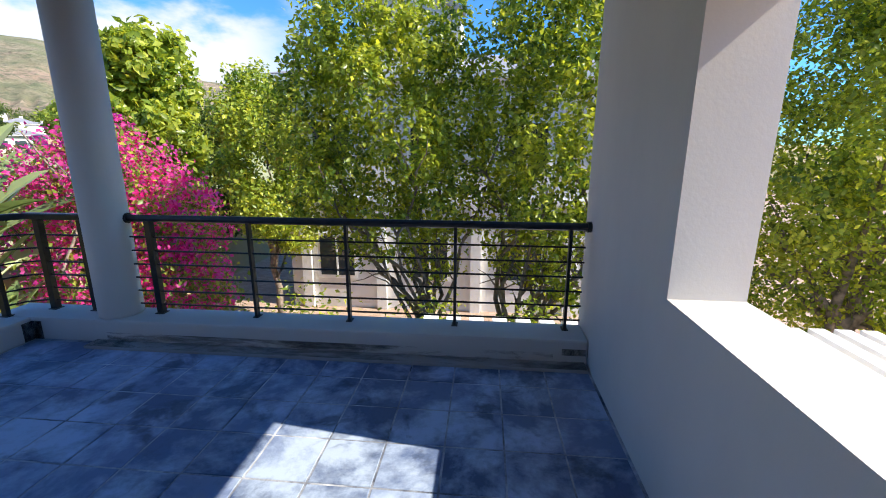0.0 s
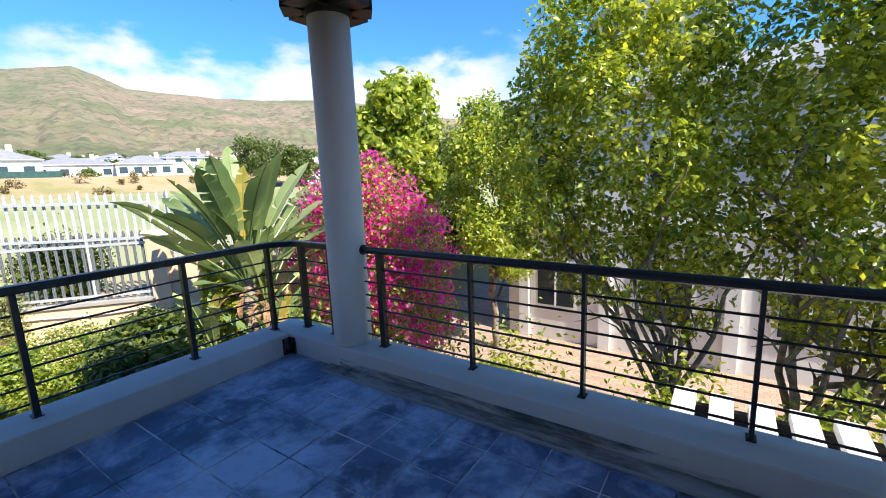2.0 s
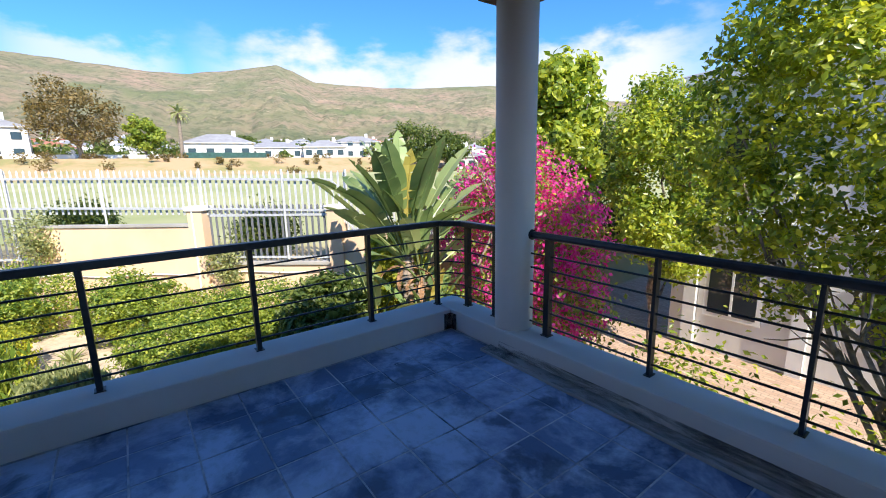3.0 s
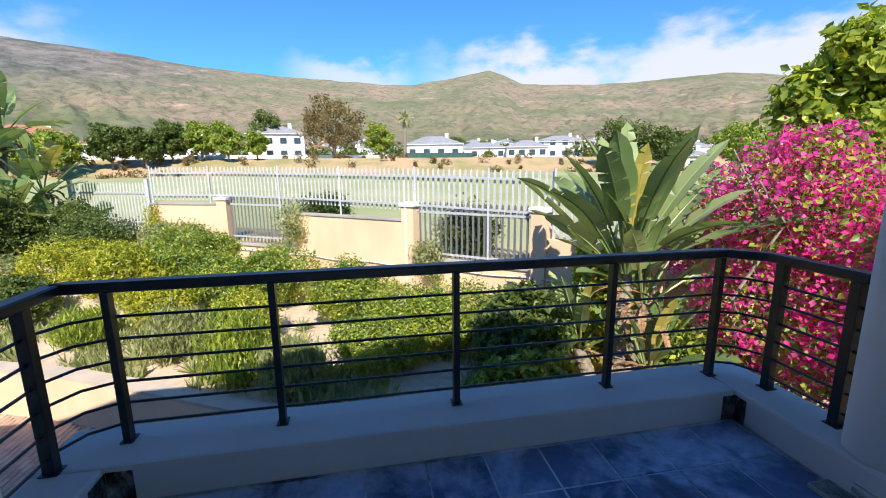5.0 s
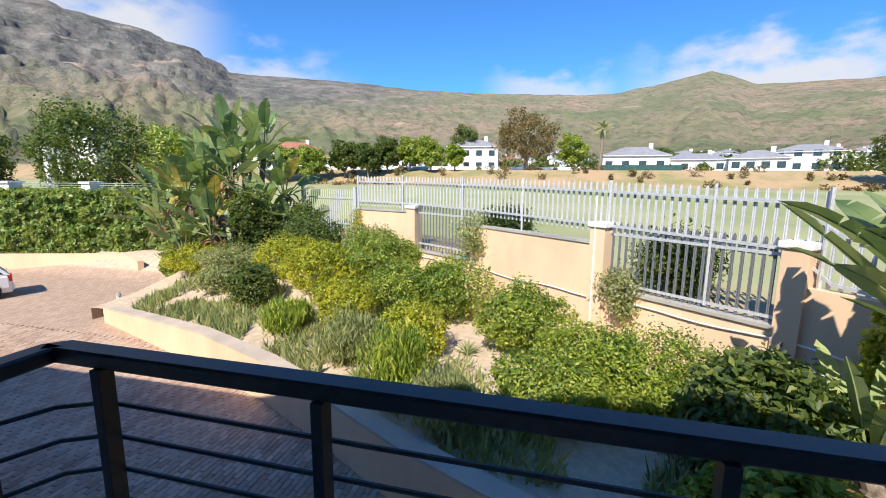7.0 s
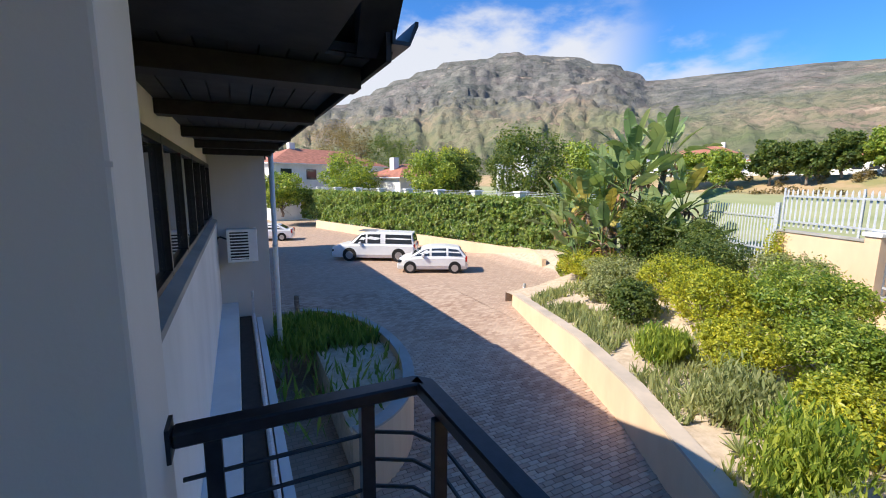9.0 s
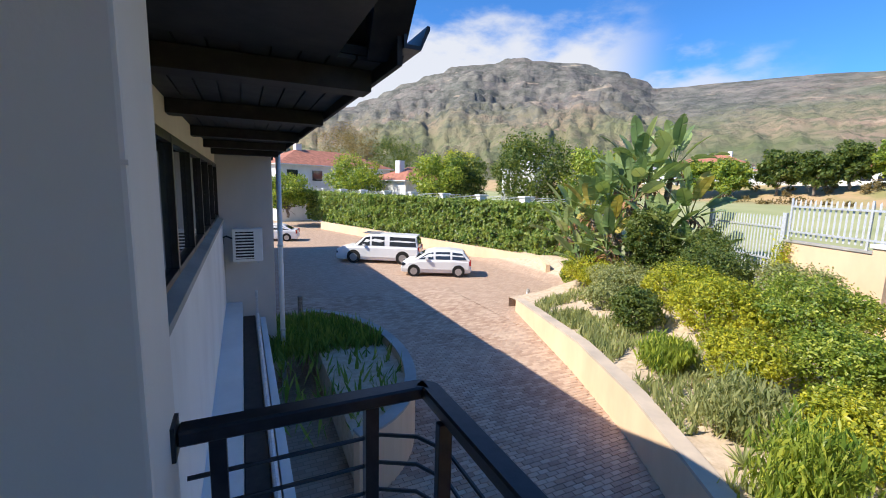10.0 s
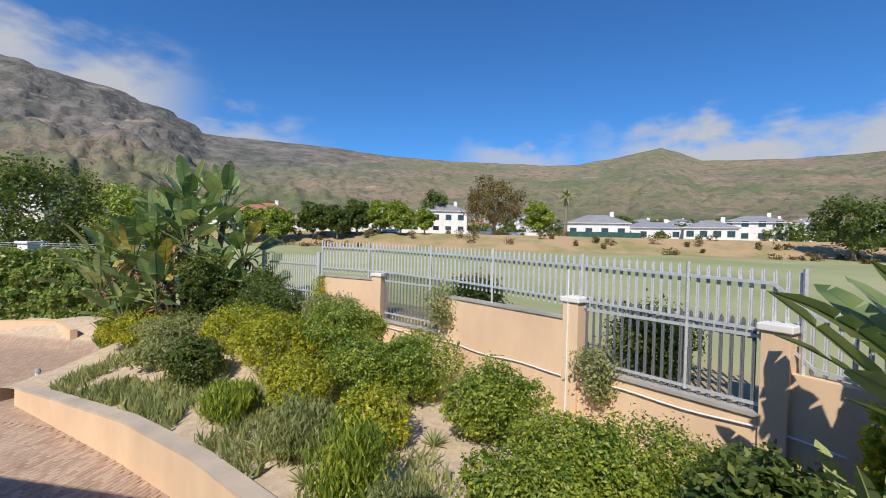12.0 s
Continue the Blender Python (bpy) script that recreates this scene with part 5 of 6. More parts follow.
for k in range(9):
    s = -1.5 + k * 3.9
    pb = box((-0.3, -0.3, 0), (0.3, 0.3, HT - HB + 0.4), 0.01)
    box((-0.38, -0.38, HT - HB + 0.401), (0.38, 0.38, HT - HB + 0.52), 0.02, pb)
    bmesh.ops.transform(pb, matrix=Matrix.Translation((hd.x * s + hn.x * 0.5, hd.y * s + hn.y * 0.5, 0)), verts=pb.verts)
    part("pier", pb, M_WHITEWALL, hedge)
for k in range(4):
    part("fence_wire", tube([(hn.x * 0.5 - hd.x * 3, hn.y * 0.5 - hd.y * 3, HT - HB + 0.1 + 0.11 * k), (hn.x * 0.5 + hd.x * HL, hn.y * 0.5 + hd.y * HL, HT - HB + 0.1 + 0.11 * k)], 0.012, 4), M_GALV, hedge)


def house(name, x, y, w, d, h, rise, rz, roofmat, label, seed, group="", wins=3, base=None, storeys=1, porch=False):
    """A plastered house with a hipped roof, windows on all four sides."""
    z = sheet_z(x, y) if base is None else base
    top = tagged(empty(name, (x, y, z), rz), label, "house", group)
    part("wall", box((-w / 2, -d / 2, -2.0), (w / 2, d / 2, h)), M_WHITEWALL, top)
    rb = bmesh.new()
    e = 0.45
    a = [rb.verts.new(q) for q in ((-w / 2 - e, -d / 2 - e, h), (w / 2 + e, -d / 2 - e, h), (w / 2 + e, d / 2 + e, h), (-w / 2 - e, d / 2 + e, h))]
    k = min(d / 2, w / 2 - 0.4)
    b = [rb.verts.new(q) for q in ((-w / 2 + k, 0, h + rise), (w / 2 - k, 0, h + rise))]
    for q in ((a[0], a[1], b[1], b[0]), (a[1], a[2], b[1]), (a[2], a[3], b[0], b[1]), (a[3], a[0], b[0]), (a[3], a[2], a[1], a[0])):
        rb.faces.new(q)
    part("roof", rb, roofmat, top)
    part("fascia", box((-w / 2 - e, -d / 2 - e, h - 0.12), (w / 2 + e, d / 2 + e, h - 0.003)), M_WHITEPAINT, top)
    part("chimney", box((w * 0.2, -0.4, h), (w * 0.2 + 0.8, 0.4, h + rise + 0.7)), M_WHITEWALL, top)
    for s in range(storeys):
        for i in range(wins):
            wx = -w / 2 + w * (i + 0.5) / wins
            z0 = 0.8 + s * 2.8
            for yy in (-d / 2 - 0.03, d / 2 + 0.03):
                part("window", box((wx - 0.7, yy - 0.03, z0), (wx + 0.7, yy + 0.03, z0 + 1.3)), M_GLASS, top)
        for xx in (-w / 2 - 0.03, w / 2 + 0.03):
            part("window", box((xx - 0.03, -0.9, 0.8 + s * 2.8), (xx + 0.03, 0.9, 2.1 + s * 2.8)), M_GLASS, top)
    return top


house("terracotta_house", -14.0, -62.0, 17, 9, 5.6, 2.2, 20, M_REDROOF, "white house with a terracotta hipped roof", 1, base=-1.5, storeys=2, wins=5)
house("terracotta_house", -23.0, -50.0, 8, 7, 3.4, 1.7, 20, M_REDROOF, "low white outbuilding with a terracotta roof", 2, base=-1.0, wins=2)
pv = tagged(empty("white_pavilion", (-30.0, -38.0, -1.0), 20), "white plaster pavilion with columns behind the hedge", "pavilion")
for dx in (-1.4, 0, 1.4):
    part("column", box((dx - 0.16, -0.16, 0), (dx + 0.16, 0.16, 4.3)), M_WHITEPAINT, pv)
part("lintel", box((-1.8, -0.3, 4.301), (1.8, 0.3, 4.8), 0.03), M_WHITEPAINT, pv)
part("tower", box((-1.4, 1.2, 0), (0.4, 3.0, 6.6), 0.05), M_WHITEWALL, pv)


def round_tree(x, y, h, r, mat, label, seed, name="garden_tree", leaf=0.3, cnt=7000, group="", z=None, squat=0.42, fork=0.35):
    base = (x, y, sheet_z(x, y) if z is None else z)
    bl = blobs_at(x, y, base[2] + h * squat, base[2] + h * 0.95, r, r, 11, seed)
    return tree(name, base, h, bl, cnt, leaf, mat, label, seed, 0.035 * h, 5, hollow=0.55, clump=0.2, fork_at=fork, group=group)


for i, (x, y, h, r, mat, lab, z) in enumerate((
        (-26.5, -29.5, 8.2, 3.6, M_DARKTREE, "broad dark green tree behind the hedge", -2.0),
        (-29.5, -25.0, 7.0, 3.2, M_SHRUB, "light green tree behind the hedge", -2.0),
        (-22.0, -39.5, 6.6, 3.2, M_SHRUB, "bushy green tree behind the hedge", -1.6),
        (-25.2, -40.0, 6.6, 3.0, M_DARKTREE, "bushy tree behind the hedge", -1.6),
        (-15.5, -48.5, 6.4, 3.6, M_SHRUB, "feathery light green tree behind the hedge", -1.6),
        (-31.0, -52.0, 7.5, 3.0, M_YELLOWSHRUB, "yellow-green tree near the low roof", -1.0),
        (-22.0, -78.0, 13.0, 6.5, M_BROWNTREE, "large spreading tree behind the terracotta roof", -1.0),
        (-30.0, -76.0, 11.5, 5.5, M_DARKTREE, "large tree behind the terracotta roof", -1.0),
        (-8.0, -50.0, 4.6, 3.0, M_SHRUB, "green hedge tree beside the drive", -2.0),
        (-36.0, -46.0, 8.0, 3.0, M_DARKTREE, "dark pointed tree behind the pavilion", -1.0))):
    round_tree(x, y, h, r, mat, lab, 600 + i, leaf=0.26, cnt=9000, group="trees behind the hedge", z=z, squat=0.3, fork=0.25)

# ---- the far side of the playing field ----


def at_view(az_deg, d):
    return -3.5 - d * math.cos(radians(az_deg)), 1.1 + d * math.sin(radians(az_deg))


# heading, distance, height, crown radius, material, label
for i, (a, d, h, r, mat, lab) in enumerate((
        (-3.2, 95, 12.5, 7.0, M_BROWNTREE, "large spreading brown-green tree beyond the field"),
        (-11.0, 108, 11.0, 4.5, M_DARKTREE, "dark rounded tree beyond the field"),
        (-18.5, 92, 6.5, 3.2, M_SHRUB, "rounded green tree beyond the field"), (-15.8, 90, 6.3, 3.0, M_SHRUB, "rounded green tree beyond the field"),
        (-21.5, 92, 6.8, 3.0, M_DARKTREE, "dark green street tree beyond the field"), (-24.0, 90, 6.6, 3.0, M_DARKTREE, "dark green street tree beyond the field"),
        (-27.0, 92, 7.2, 3.2, M_DARKTREE, "dark green street tree beyond the field"), (-31.0, 92, 6.8, 3.3, M_SHRUB, "rounded green street tree beyond the field"),
        (-34.0, 95, 7.0, 3.2, M_SHRUB, "rounded green street tree beyond the field"), (-12.5, 90, 5.0, 2.2, M_SHRUB, "small rounded tree in front of the white house"),
        (2.5, 100, 8.0, 3.5, M_SHRUB, "green tree beside the big brown tree"), (34.0, 92, 9.5, 6.0, M_DARKTREE, "broad dark tree at the field's end"),
        (38.5, 92, 8.0, 5.0, M_DARKTREE, "broad dark tree at the field's end"), (13.0, 130, 6.0, 4.0, M_DARKTREE, "dark tree among the houses"), (16.5, 125, 5.0, 3.0, M_DARKTREE, "dark tree among the houses"), (46, 90, 8.0, 5.0, M_SHRUB, "green tree at the field's end"))):
    x, y = at_view(a, d)
    round_tree(x, y, h, r, mat, lab, 700 + i, leaf=0.55, cnt=5000, group="trees beyond the field", squat=0.28, fork=0.22)


def palm():
    x, y = at_view(5.9, 96)
    top = tagged(empty("palm_tree", (x, y, sheet_z(x, y))), "tall thin palm with a tuft of fronds beyond the field", "palm")
    part("trunk", tube([(0, 0, -0.3), (0.1, 0.1, 4), (0, 0.2, 8.6)], 0.4, 8, None, 0.28), M_BARK, top)
    rg = np.random.default_rng(4)
    for k in range(26):
        fb = bmesh.new()
        big_leaf(fb, (0, 0.2, 8.5), k * 2.4, 1.3 - 2.0 * k / 26, 2.3, 0.5, 1.2, rg, 0.25)
        part("frond", fb, M_OLIVE, top)


palm()
for i, (a, d, w, dd, h, rise, rz, rm, st, lab) in enumerate((
        (9.8, 102, 13, 9, 3.2, 2.0, 80, M_GREYROOF, 1, "white house with a pale grey roof beyond the field"),
        (-10.0, 108, 12, 9, 5.8, 2.0, 95, M_GREYROOF, 2, "white two-storey house beyond the field"),
        (16.0, 120, 14, 9, 3.0, 1.6, 75, M_GREYROOF, 1, "long white house beyond the field"),
        (22.0, 112, 10, 8, 2.8, 1.8, 70, M_GREYROOF, 1, "white gabled house beyond the field"),
        (26.0, 128, 13, 9, 4.6, 1.8, 65, M_GREYROOF, 2, "large white house with arched upper floor"),
        (-19.5, 112, 9, 8, 3.2, 2.0, 100, M_REDROOF, 1, "white house with an orange roof beyond the field"),
        (-26.0, 110, 11, 8, 3.0, 2.0, 105, M_REDROOF, 1, "white house with an orange roof beyond the field"),
        (-33.0, 118, 14, 9, 4.8, 2.2, 110, M_REDROOF, 2, "white house with a terracotta roof beyond the field"),
        (40.5, 100, 9, 7, 3.0, 1.4, 60, M_GREYROOF, 1, "pale house at the field's end"))):
    x, y = at_view(a, d)
    house("field_house", x, y, w, dd, h, rise, rz, rm, lab, i, "houses beyond the field", storeys=st, wins=4)
rg = np.random.default_rng(12)
for i in range(84):
    a, d = (rg.uniform(-38, 44), rg.uniform(170, 330)) if i < 46 else (rg.uniform(6, 36), rg.uniform(150, 300))
    x, y = at_view(a, d)
    k = max(0, d - 170) / 1330
    house("hillside_house", x, y, rg.uniform(9, 18), rg.uniform(7, 10), rg.uniform(3, 6), rg.uniform(1.2, 2.2), rg.uniform(0, 180), M_REDROOF if rg.uniform() < 0.25 else M_GREYROOF, "small white house on the lower hillside", i, "houses on the hillside", wins=2, base=max(sheet_z(x, y), 3 + 300 * k ** 1.5))
P, N = [], []
for i in range(420):
    a, d = rg.uniform(-42, 52), rg.uniform(112, 380)
    x, y = at_view(a, d)
    z = max(sheet_z(x, y), 3 + 300 * max(0, (d - 170) / 1330) ** 1.5)
    r = rg.uniform(1.2, 3.4)
    p, q = foliage([((x, y, z + r * 0.7), (r, r, r * 0.9))], 150, rg, 0.5, 0.25)
    P.append(p)
    N.append(q)
tagged(leaf_mesh("far_trees", np.concatenate(P), np.concatenate(N), 0.9, M_DARKTREE, None, 1.5, rg), "scattered dark trees among the hillside houses", "trees", kind="stuff")
P, N = [], []
for i in range(90):
    a, d = rg.uniform(-36, 48), rg.uniform(80, 97)
    x, y = at_view(a, d)
    r = rg.uniform(0.4, 1.1)
    p, q = foliage([((x, y, sheet_z(x, y) + r * 0.5), (r, r, r * 0.8))], 160, rg, 0.4, 0.25)
    P.append(p)
    N.append(q)
tagged(leaf_mesh("bank_scrub", np.concatenate(P), np.concatenate(N), 0.3, M_BROWNTREE, None, 1.6, rg), "low dry bushes along the sandy bank", "scrub", kind="stuff")
gf = tagged(empty("green_fence", (*at_view(10.5, 92), 3.2), 0), "dark green screen fence before the grey-roofed house", "fence")
a0, a1 = Vector((*at_view(6, 92), 0)), Vector((*at_view(15, 94), 0))
mid = Vector((*at_view(10.5, 92), 0))
M_GREENFENCE = plain("green_shade_net", (0.03, 0.09, 0.08), 0.8, 0, 0.2, 2)
part("screen", strip_wall([((a0 - mid).x, (a0 - mid).y, -0.8, 1.5), ((a1 - mid).x, (a1 - mid).y, -0.8, 1.5)], 0.1), M_GREENFENCE, gf)
wf = tagged(empty("white_garden_wall", (*at_view(-22, 100), 2.5)), "low white wall before the far houses", "wall")
a0, a1, mid = Vector((*at_view(-36, 104), 0)), Vector((*at_view(5, 100), 0)), Vector((*at_view(-22, 100), 0))
part("wall", strip_wall([((a0 - mid).x, (a0 - mid).y, -1, 2.0), (0, 0, -1, 2.0), ((a1 - mid).x, (a1 - mid).y, -1, 2.0)], 0.2), M_WHITEWALL, wf)

# ---- parked cars ----


def loft(sections, bm=None):
    """A skin through closed cross-sections with the same number of points."""
    bm = bm or bmesh.new()
    rings = [[bm.verts.new(q) for q in sec] for sec in sections]
    n = len(rings[0])
    for a, b in zip(rings, rings[1:]):
        for k in range(n):
            bm.faces.new((a[k], a[(k + 1) % n], b[(k + 1) % n], b[k]))
    bm.faces.new(rings[0][::-1])
    bm.faces.new(rings[-1])
    bmesh.ops.recalc_face_normals(bm, faces=bm.faces)
    return bm


def car(name, loc, rz, L, W, H, belt, lower, cabin, label, wheel_r, axles, canopy=False, pitch=0):
    """x runs to the front. lower: (x, top of the lower body); cabin: (x, roof height, half width) from back to front."""
    top = tagged(empty(name, loc, rz), label, "car", "parked cars")
    hw = W / 2
    secs = []
    for x, zt, f in lower:
        w = hw * f
        secs.append([(x, -w * 0.92, 0.22), (x, -w, 0.42), (x, -w, zt - 0.12), (x, -w * 0.93, zt), (x, w * 0.93, zt), (x, w, zt - 0.12), (x, w, 0.42), (x, w * 0.92, 0.22)])
    part("body", loft(secs), M_CARPAINT, top)
    secs = []
    for x, zt, f in cabin:
        wb, wt = hw * 0.93, hw * f
        b = belt - 0.03
        secs.append([(x, -wb, b), (x, -(wb + wt) / 2 - 0.02, (b + zt) / 2), (x, -wt, zt - 0.05), (x, -wt + 0.1, zt), (x, wt - 0.1, zt), (x, wt, zt - 0.05), (x, (wb + wt) / 2 + 0.02, (b + zt) / 2), (x, wb, b)])
    part("cabin", loft(secs), M_CARPAINT, top)

    def glass(poly, side):
        bm = bmesh.new()
        vs = [bm.verts.new(q) for q in poly]
        bm.faces.new(vs)
        ext = bmesh.ops.extrude_face_region(bm, geom=bm.faces[:])
        bmesh.ops.translate(bm, verts=[v for v in ext["geom"] if isinstance(v, bmesh.types.BMVert)], vec=side)
        bmesh.ops.recalc_face_normals(bm, faces=bm.faces)
        part("window", bm, M_GLASS, top, "dark tinted glass")

    xs = [c[0] for c in cabin]
    hs = [c[1] for c in cabin]
    fs = [c[2] for c in cabin]

    def side_pt(x, t, s):
        zt = float(np.interp(x, xs, hs)) - 0.07
        f = float(np.interp(x, xs, fs)) * hw
        z = belt + 0.02 + (zt - belt - 0.02) * t
        y = hw * 0.93 + (f - hw * 0.93) * ((z - belt) / max(0.05, zt - belt)) + 0.014
        return (x, s * y, z)

    panes = ((0.06, 0.32), (0.36, 0.62), (0.66, 0.93)) if not canopy else ((0.03, 0.44), (0.52, 0.72), (0.75, 0.94))
    for s in (-1, 1):
        for p0, p1 in panes:
            a, b = xs[0] + (xs[-1] - xs[0]) * p0, xs[0] + (xs[-1] - xs[0]) * p1
            ar = max(a, xs[1] + 0.06)
            br = min(b, xs[-2] - 0.02)
            if br <= ar:
                br = ar + 0.1
            glass([side_pt(a, 0.05, s), side_pt(b, 0.05, s), side_pt(max(br, ar), 0.92, s), side_pt(ar, 0.92, s)], (0, s * 0.008, 0))
    # rear and front screens lie on the sloped ends of the cabin
    for i0, i1, dx in ((0, 1, -0.016), (-1, -2, 0.016)):
        x0, x1, z1, f1 = cabin[i0][0], cabin[i1][0], cabin[i1][1], cabin[i1][2] * hw
        za, zb = belt + 0.06, z1 - 0.09
        tt = lambda z: x0 + (x1 - x0) * (z - cabin[i0][1]) / max(0.01, z1 - cabin[i0][1])
        glass([(tt(za) + dx, -hw * 0.78, za + 0.01), (tt(za) + dx, hw * 0.78, za + 0.01), (tt(zb) + dx, f1 * 0.86, zb + 0.01), (tt(zb) + dx, -f1 * 0.86, zb + 0.01)], (dx * 0.5, 0, 0.006))
    xr, xf = lower[0][0], lower[-1][0]
    part("bumper", box((xr - 0.06, -hw * 0.86, 0.3), (xr + 0.02, hw * 0.86, 0.52), 0.02), M_CARPAINT if not canopy else M_ALLOY, top)
    part("bumper", box((xf - 0.02, -hw * 0.8, 0.26), (xf + 0.05, hw * 0.8, 0.5), 0.02), M_CARPAINT, top)
    part("number_plate", box((xr - 0.075, -0.26, 0.56), (xr - 0.062, 0.26, 0.67)), M_WHITEPAINT, top)
    for s in (-1, 1):
        part("tail_light", box((xr - 0.03, s * hw * 0.82 - 0.09, belt - 0.28), (xr + 0.10, s * hw * 0.82 + 0.09, belt + 0.02), 0.02), M_REDLENS, top, "red tail light")
        part("headlight", box((xf - 0.22, s * hw * 0.74 - 0.13, 0.58), (xf + 0.02, s * hw * 0.74 + 0.13, 0.72), 0.03), M_GLASS, top)
        part("mirror", box((xs[-2] - 0.05, s * (hw + 0.02) - 0.07, belt), (xs[-2] + 0.1, s * (hw + 0.08) + 0.05, belt + 0.14), 0.03), M_CARPAINT, top)
        for ax in axles:
            wt = part("wheel", tube([(ax, s * (hw - 0.2), wheel_r), (ax, s * (hw + 0.012), wheel_r)], wheel_r, 22), M_RUBBER, top, "black tyre")
            part("rim", tube([(ax, s * (hw + 0.008), wheel_r), (ax, s * (hw + 0.024), wheel_r)], wheel_r * 0.64, 14), M_ALLOY, wt)
            part("wheel_arch", tube([(ax, s * (hw - 0.03), wheel_r + 0.03), (ax, s * (hw + 0.006), wheel_r + 0.03)], wheel_r * 1.14, 20), M_RUBBER, wt)
    if canopy:
        for y in (-0.45, 0.0, 0.45):
            part("roof_rail", box((-0.1, y - 0.03, H + 0.01), (1.0, y + 0.03, H + 0.06)), M_ALLOY, top)
    return top


hatch_low = [(-1.85, 0.78, 0.86), (-1.75, 0.92, 0.95), (-0.9, 0.95, 1.0), (0.8, 0.93, 1.0), (1.5, 0.84, 0.95), (1.88, 0.66, 0.84)]
hatch_cab = [(-1.82, 0.95, 0.88), (-1.45, 1.38, 0.78), (-0.7, 1.47, 0.76), (0.1, 1.45, 0.76), (0.5, 1.36, 0.76), (1.2, 0.94, 0.86)]
AX, AY = -13.1, -19.4
car("hatchback_car", (-13.15, -20.2, GZ), -25, 3.8, 1.66, 1.47, 0.92, hatch_low, hatch_cab, "small white hatchback parked on the paved drive", 0.3, (-1.2, 1.22))
truck_low = [(-2.6, 0.95, 0.94), (-2.5, 1.08, 1.0), (-0.5, 1.1, 1.0), (1.0, 1.08, 1.0), (2.1, 1.02, 0.98), (2.62, 0.86, 0.86)]
truck_cab = [(-2.55, 1.1, 0.9), (-2.42, 1.78, 0.82), (-0.4, 1.82, 0.8), (0.5, 1.80, 0.78), (0.8, 1.72, 0.78), (1.5, 1.1, 0.86)]
car("pickup_truck", (-11.35, -25.0, GZ), -30, 5.2, 1.85, 1.82, 1.08, truck_low, truck_cab, "white double-cab pickup with a canopy on the drive", 0.38, (-1.6, 1.5), True)
sedan_low = [(-2.1, 0.82, 0.86), (-2.0, 0.95, 0.95), (-0.9, 0.97, 1.0), (0.9, 0.94, 1.0), (1.7, 0.84, 0.95), (2.15, 0.66, 0.84)]
sedan_cab = [(-1.7, 0.96, 0.88), (-1.0, 1.36, 0.76), (-0.5, 1.43, 0.75), (0.1, 1.42, 0.75), (0.5, 1.34, 0.75), (1.25, 0.95, 0.86)]
car("sedan_car", (-5.6, -37.4, GZ), -15, 4.3, 1.7, 1.43, 0.94, sedan_low, sedan_cab, "white saloon car parked at the far end of the drive", 0.31, (-1.3, 1.35))
for i, (x, y) in enumerate(((-4.6, -12.6), (-5.2, -14.6))):
    bo = tagged(empty("timber_bollard", (x, y, GZ)), "short weathered timber bollard beside the drive", "bollard", "bollards")
    part("post", tube([(0, 0, -0.1), (0, 0, 0.75), (0, 0, 0.8)], 0.09, 10), M_BARK, bo)
lp = tagged(empty("garden_lamp", (-14.4, -13.4, GZ)), "short pale bollard light at the bed's corner", "garden lamp")
part("post", tube([(0, 0, 0), (0, 0, 0.5)], 0.07, 10), M_WHITEPAINT, lp)
part("head", tube([(0, 0, 0.501), (0, 0, 0.62)], 0.09, 10, None, 0.05), M_CONC, lp)

# ---- pieces: floor tiles and pavers ----
T = 0.3115
JX, JY = -1.96, 2.61


def tile_mesh(w, d):
    me = bpy.data.meshes.new("tile")
    bm = box((-w / 2, -d / 2, -0.012), (w / 2, d / 2, 0.0))
    top = [e for e in bm.edges if all(v.co.z > -0.001 for v in e.verts)]
    bmesh.ops.bevel(bm, geom=top, offset=0.003, segments=1, affect="EDGES")
    bm.to_mesh(me)
    bm.free()
    me.materials.append(M_SLATE)
    return me


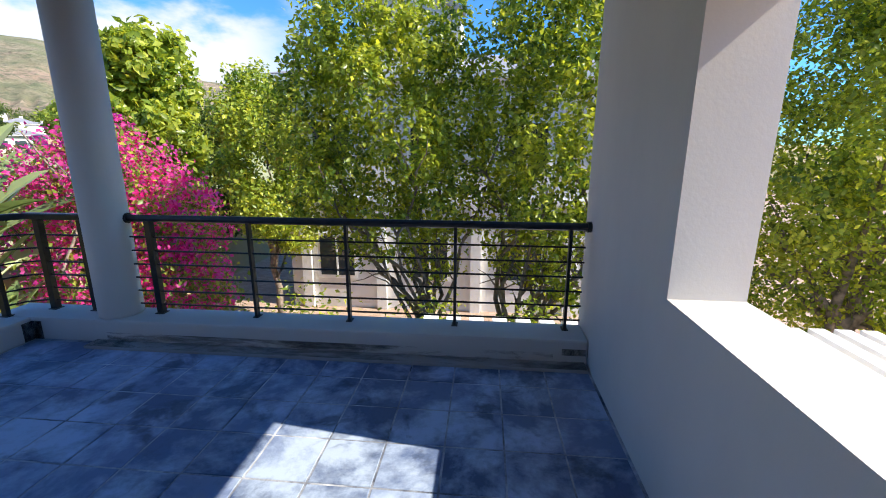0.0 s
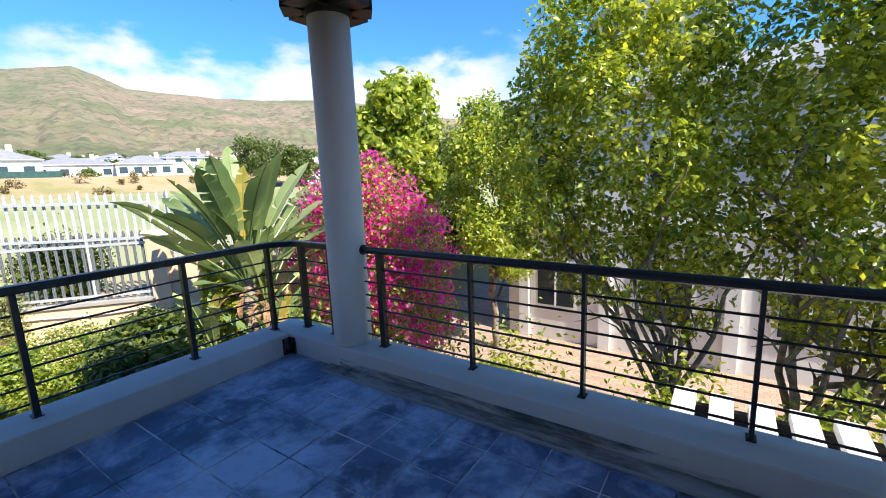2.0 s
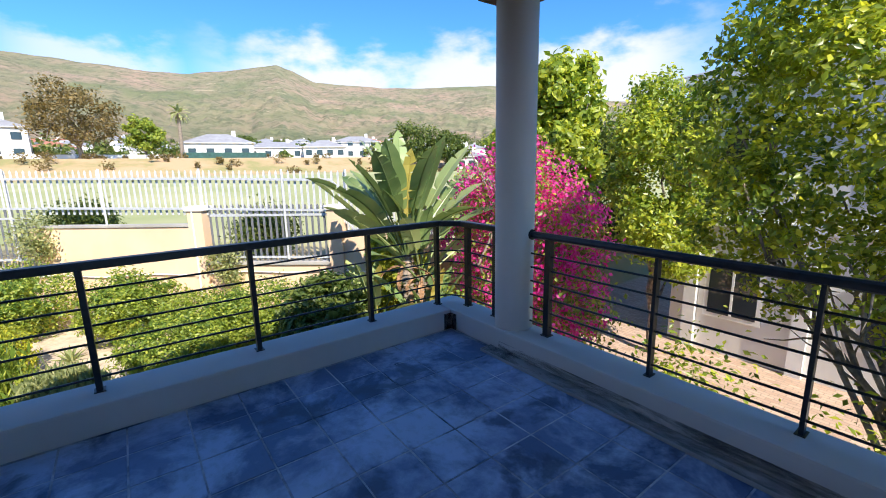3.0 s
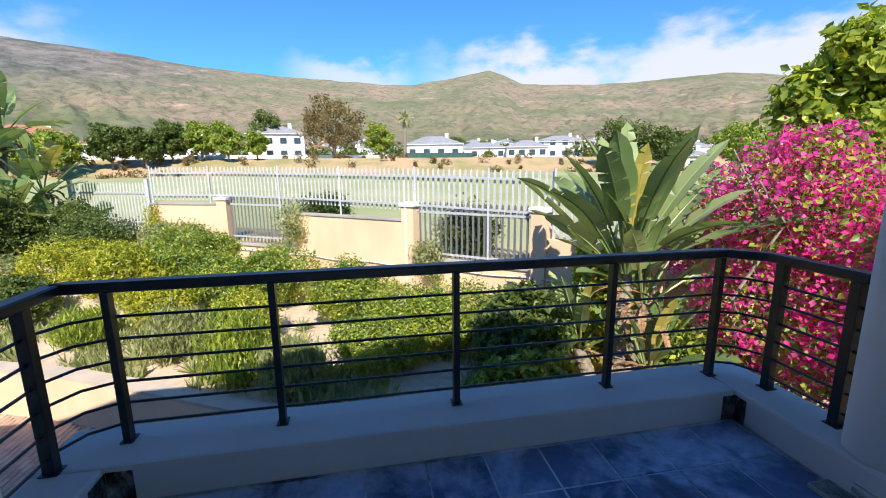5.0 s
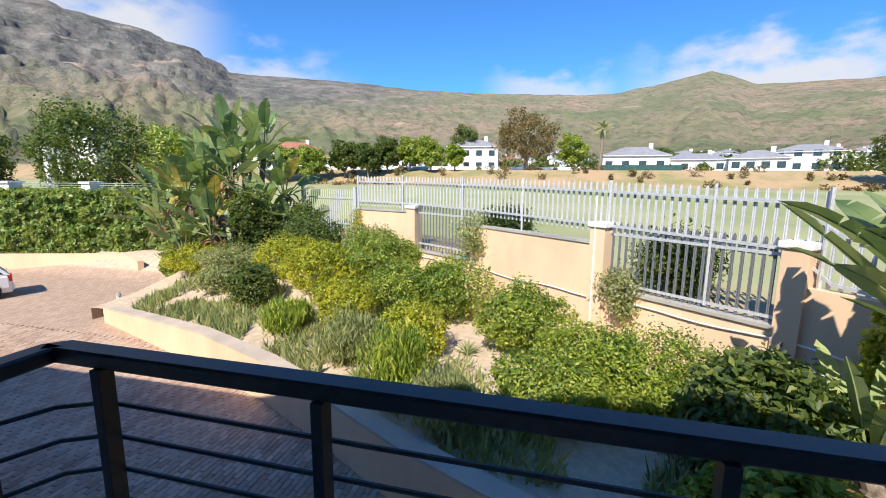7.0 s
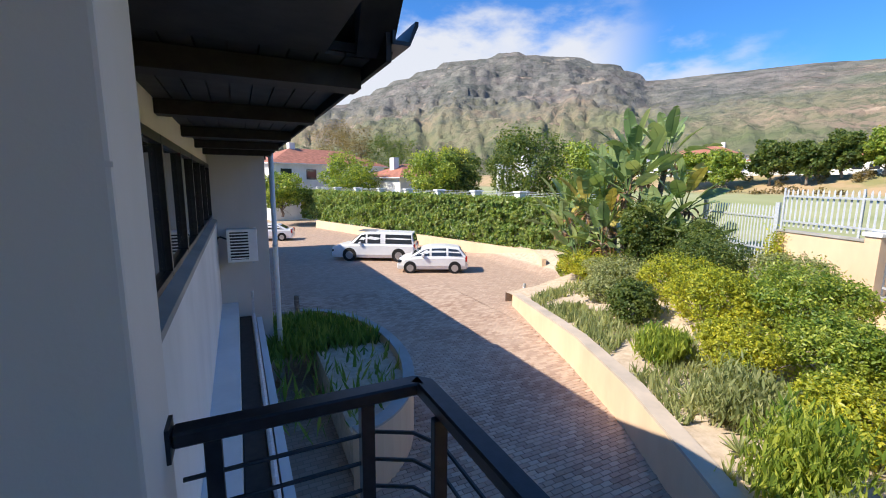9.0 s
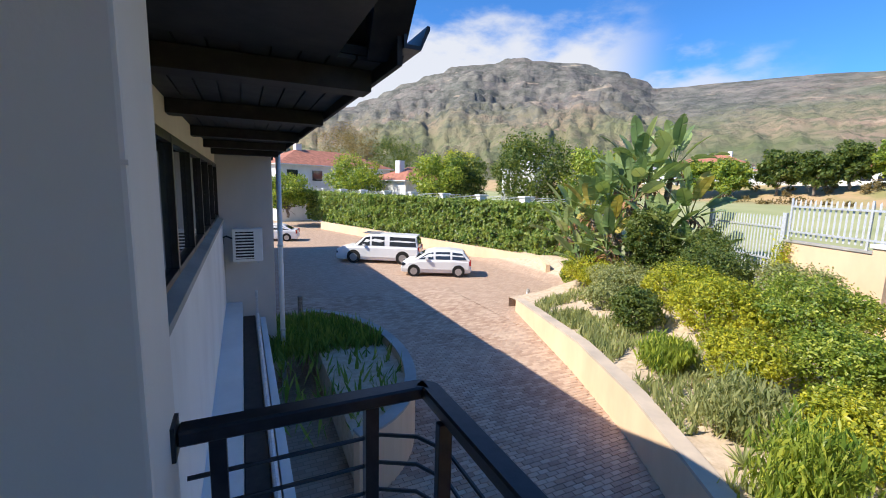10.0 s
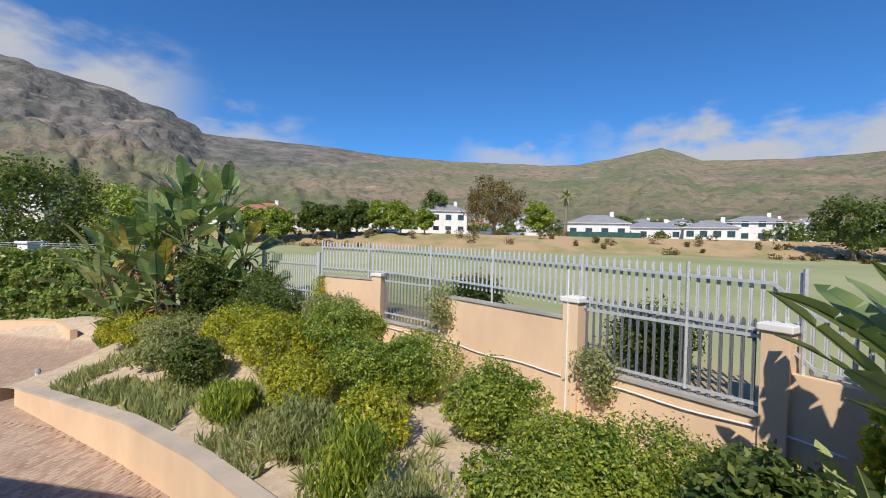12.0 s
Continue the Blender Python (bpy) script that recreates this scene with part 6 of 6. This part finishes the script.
rt = random.Random(6)
cache = {}
for i in range(-7, 9):
    for j in range(-10, 3):
        x0, x1 = max(JX + i * T, -3.84), min(JX + (i + 1) * T, WX)
        y0, y1 = max(JY + j * T, -0.015), min(JY + (j + 1) * T, 3.25)
        if x1 - x0 < 0.04 or y1 - y0 < 0.04:
            continue
        key = (round(x1 - x0, 3), round(y1 - y0, 3))
        if key not in cache:
            cache[key] = tile_mesh(x1 - x0 - 0.009, y1 - y0 - 0.009)
        o = new("tile", cache[key])
        o.matrix_basis = pose((x0 + x1) / 2, (y0 + y1) / 2, rt.uniform(-0.0012, 0.0006), rt.uniform(-0.15, 0.15), rt.uniform(-0.15, 0.15), rt.uniform(-0.25, 0.25))
        o.parent = floor

# brick pavers of the drive: those beside the house singly, the rest as one sheet
PW, PD = 0.21, 0.105


def paver_mesh():
    me = bpy.data.meshes.new("paver")
    bm = box((-PW / 2 + 0.004, -PD / 2 + 0.004, 0), (PW / 2 - 0.004, PD / 2 - 0.004, 0.022))
    bmesh.ops.bevel(bm, geom=[e for e in bm.edges if all(v.co.z > 0.02 for v in e.verts)], offset=0.006, segments=1, affect="EDGES")
    bm.to_mesh(me)
    return me, bm


pme, pbm = paver_mesh()
pme.materials.append(M_PAVER)
pv0 = np.array([v.co for v in pbm.verts])
pf0 = [[v.index for v in f.verts] for f in pbm.faces]
PV, PF, singles = [], [], 0
row = 0
y = -17.0
while y < 1.0:
    x = -12.2 + (PW / 2 if row % 2 else 0)
    while x < -4.3:
        inside = x > line_x(RET, y) + 0.2 and not (((x + 4.75) / 2.05) ** 2 + ((y + 8.2) / 3.55) ** 2 < 1 and x > -6.9)
        if inside:
            j = Vector((x + rt.uniform(-0.003, 0.003), y, GZ + rt.uniform(-0.004, 0.002)))
            if singles < 300 and -8.2 < x < -6.6 and -3.6 < y < -1.0:
                o = new("paver", pme)
                o.matrix_basis = Matrix.Translation(j)
                o.parent = ground
                singles += 1
            else:
                k = len(PV) * len(pv0)
                PV.append(pv0 + np.array(j))
                PF += [[q + k for q in f] for f in pf0]
        x += PW
    y += PD
    row += 1
pbm.free()
dme = bpy.data.meshes.new("paving")
dme.from_pydata(np.concatenate(PV).tolist(), [], PF)
dme.materials.append(M_PAVER)
drive = tagged(new("paving", dme), "brick pavers of the drive", "paving", kind="stuff")
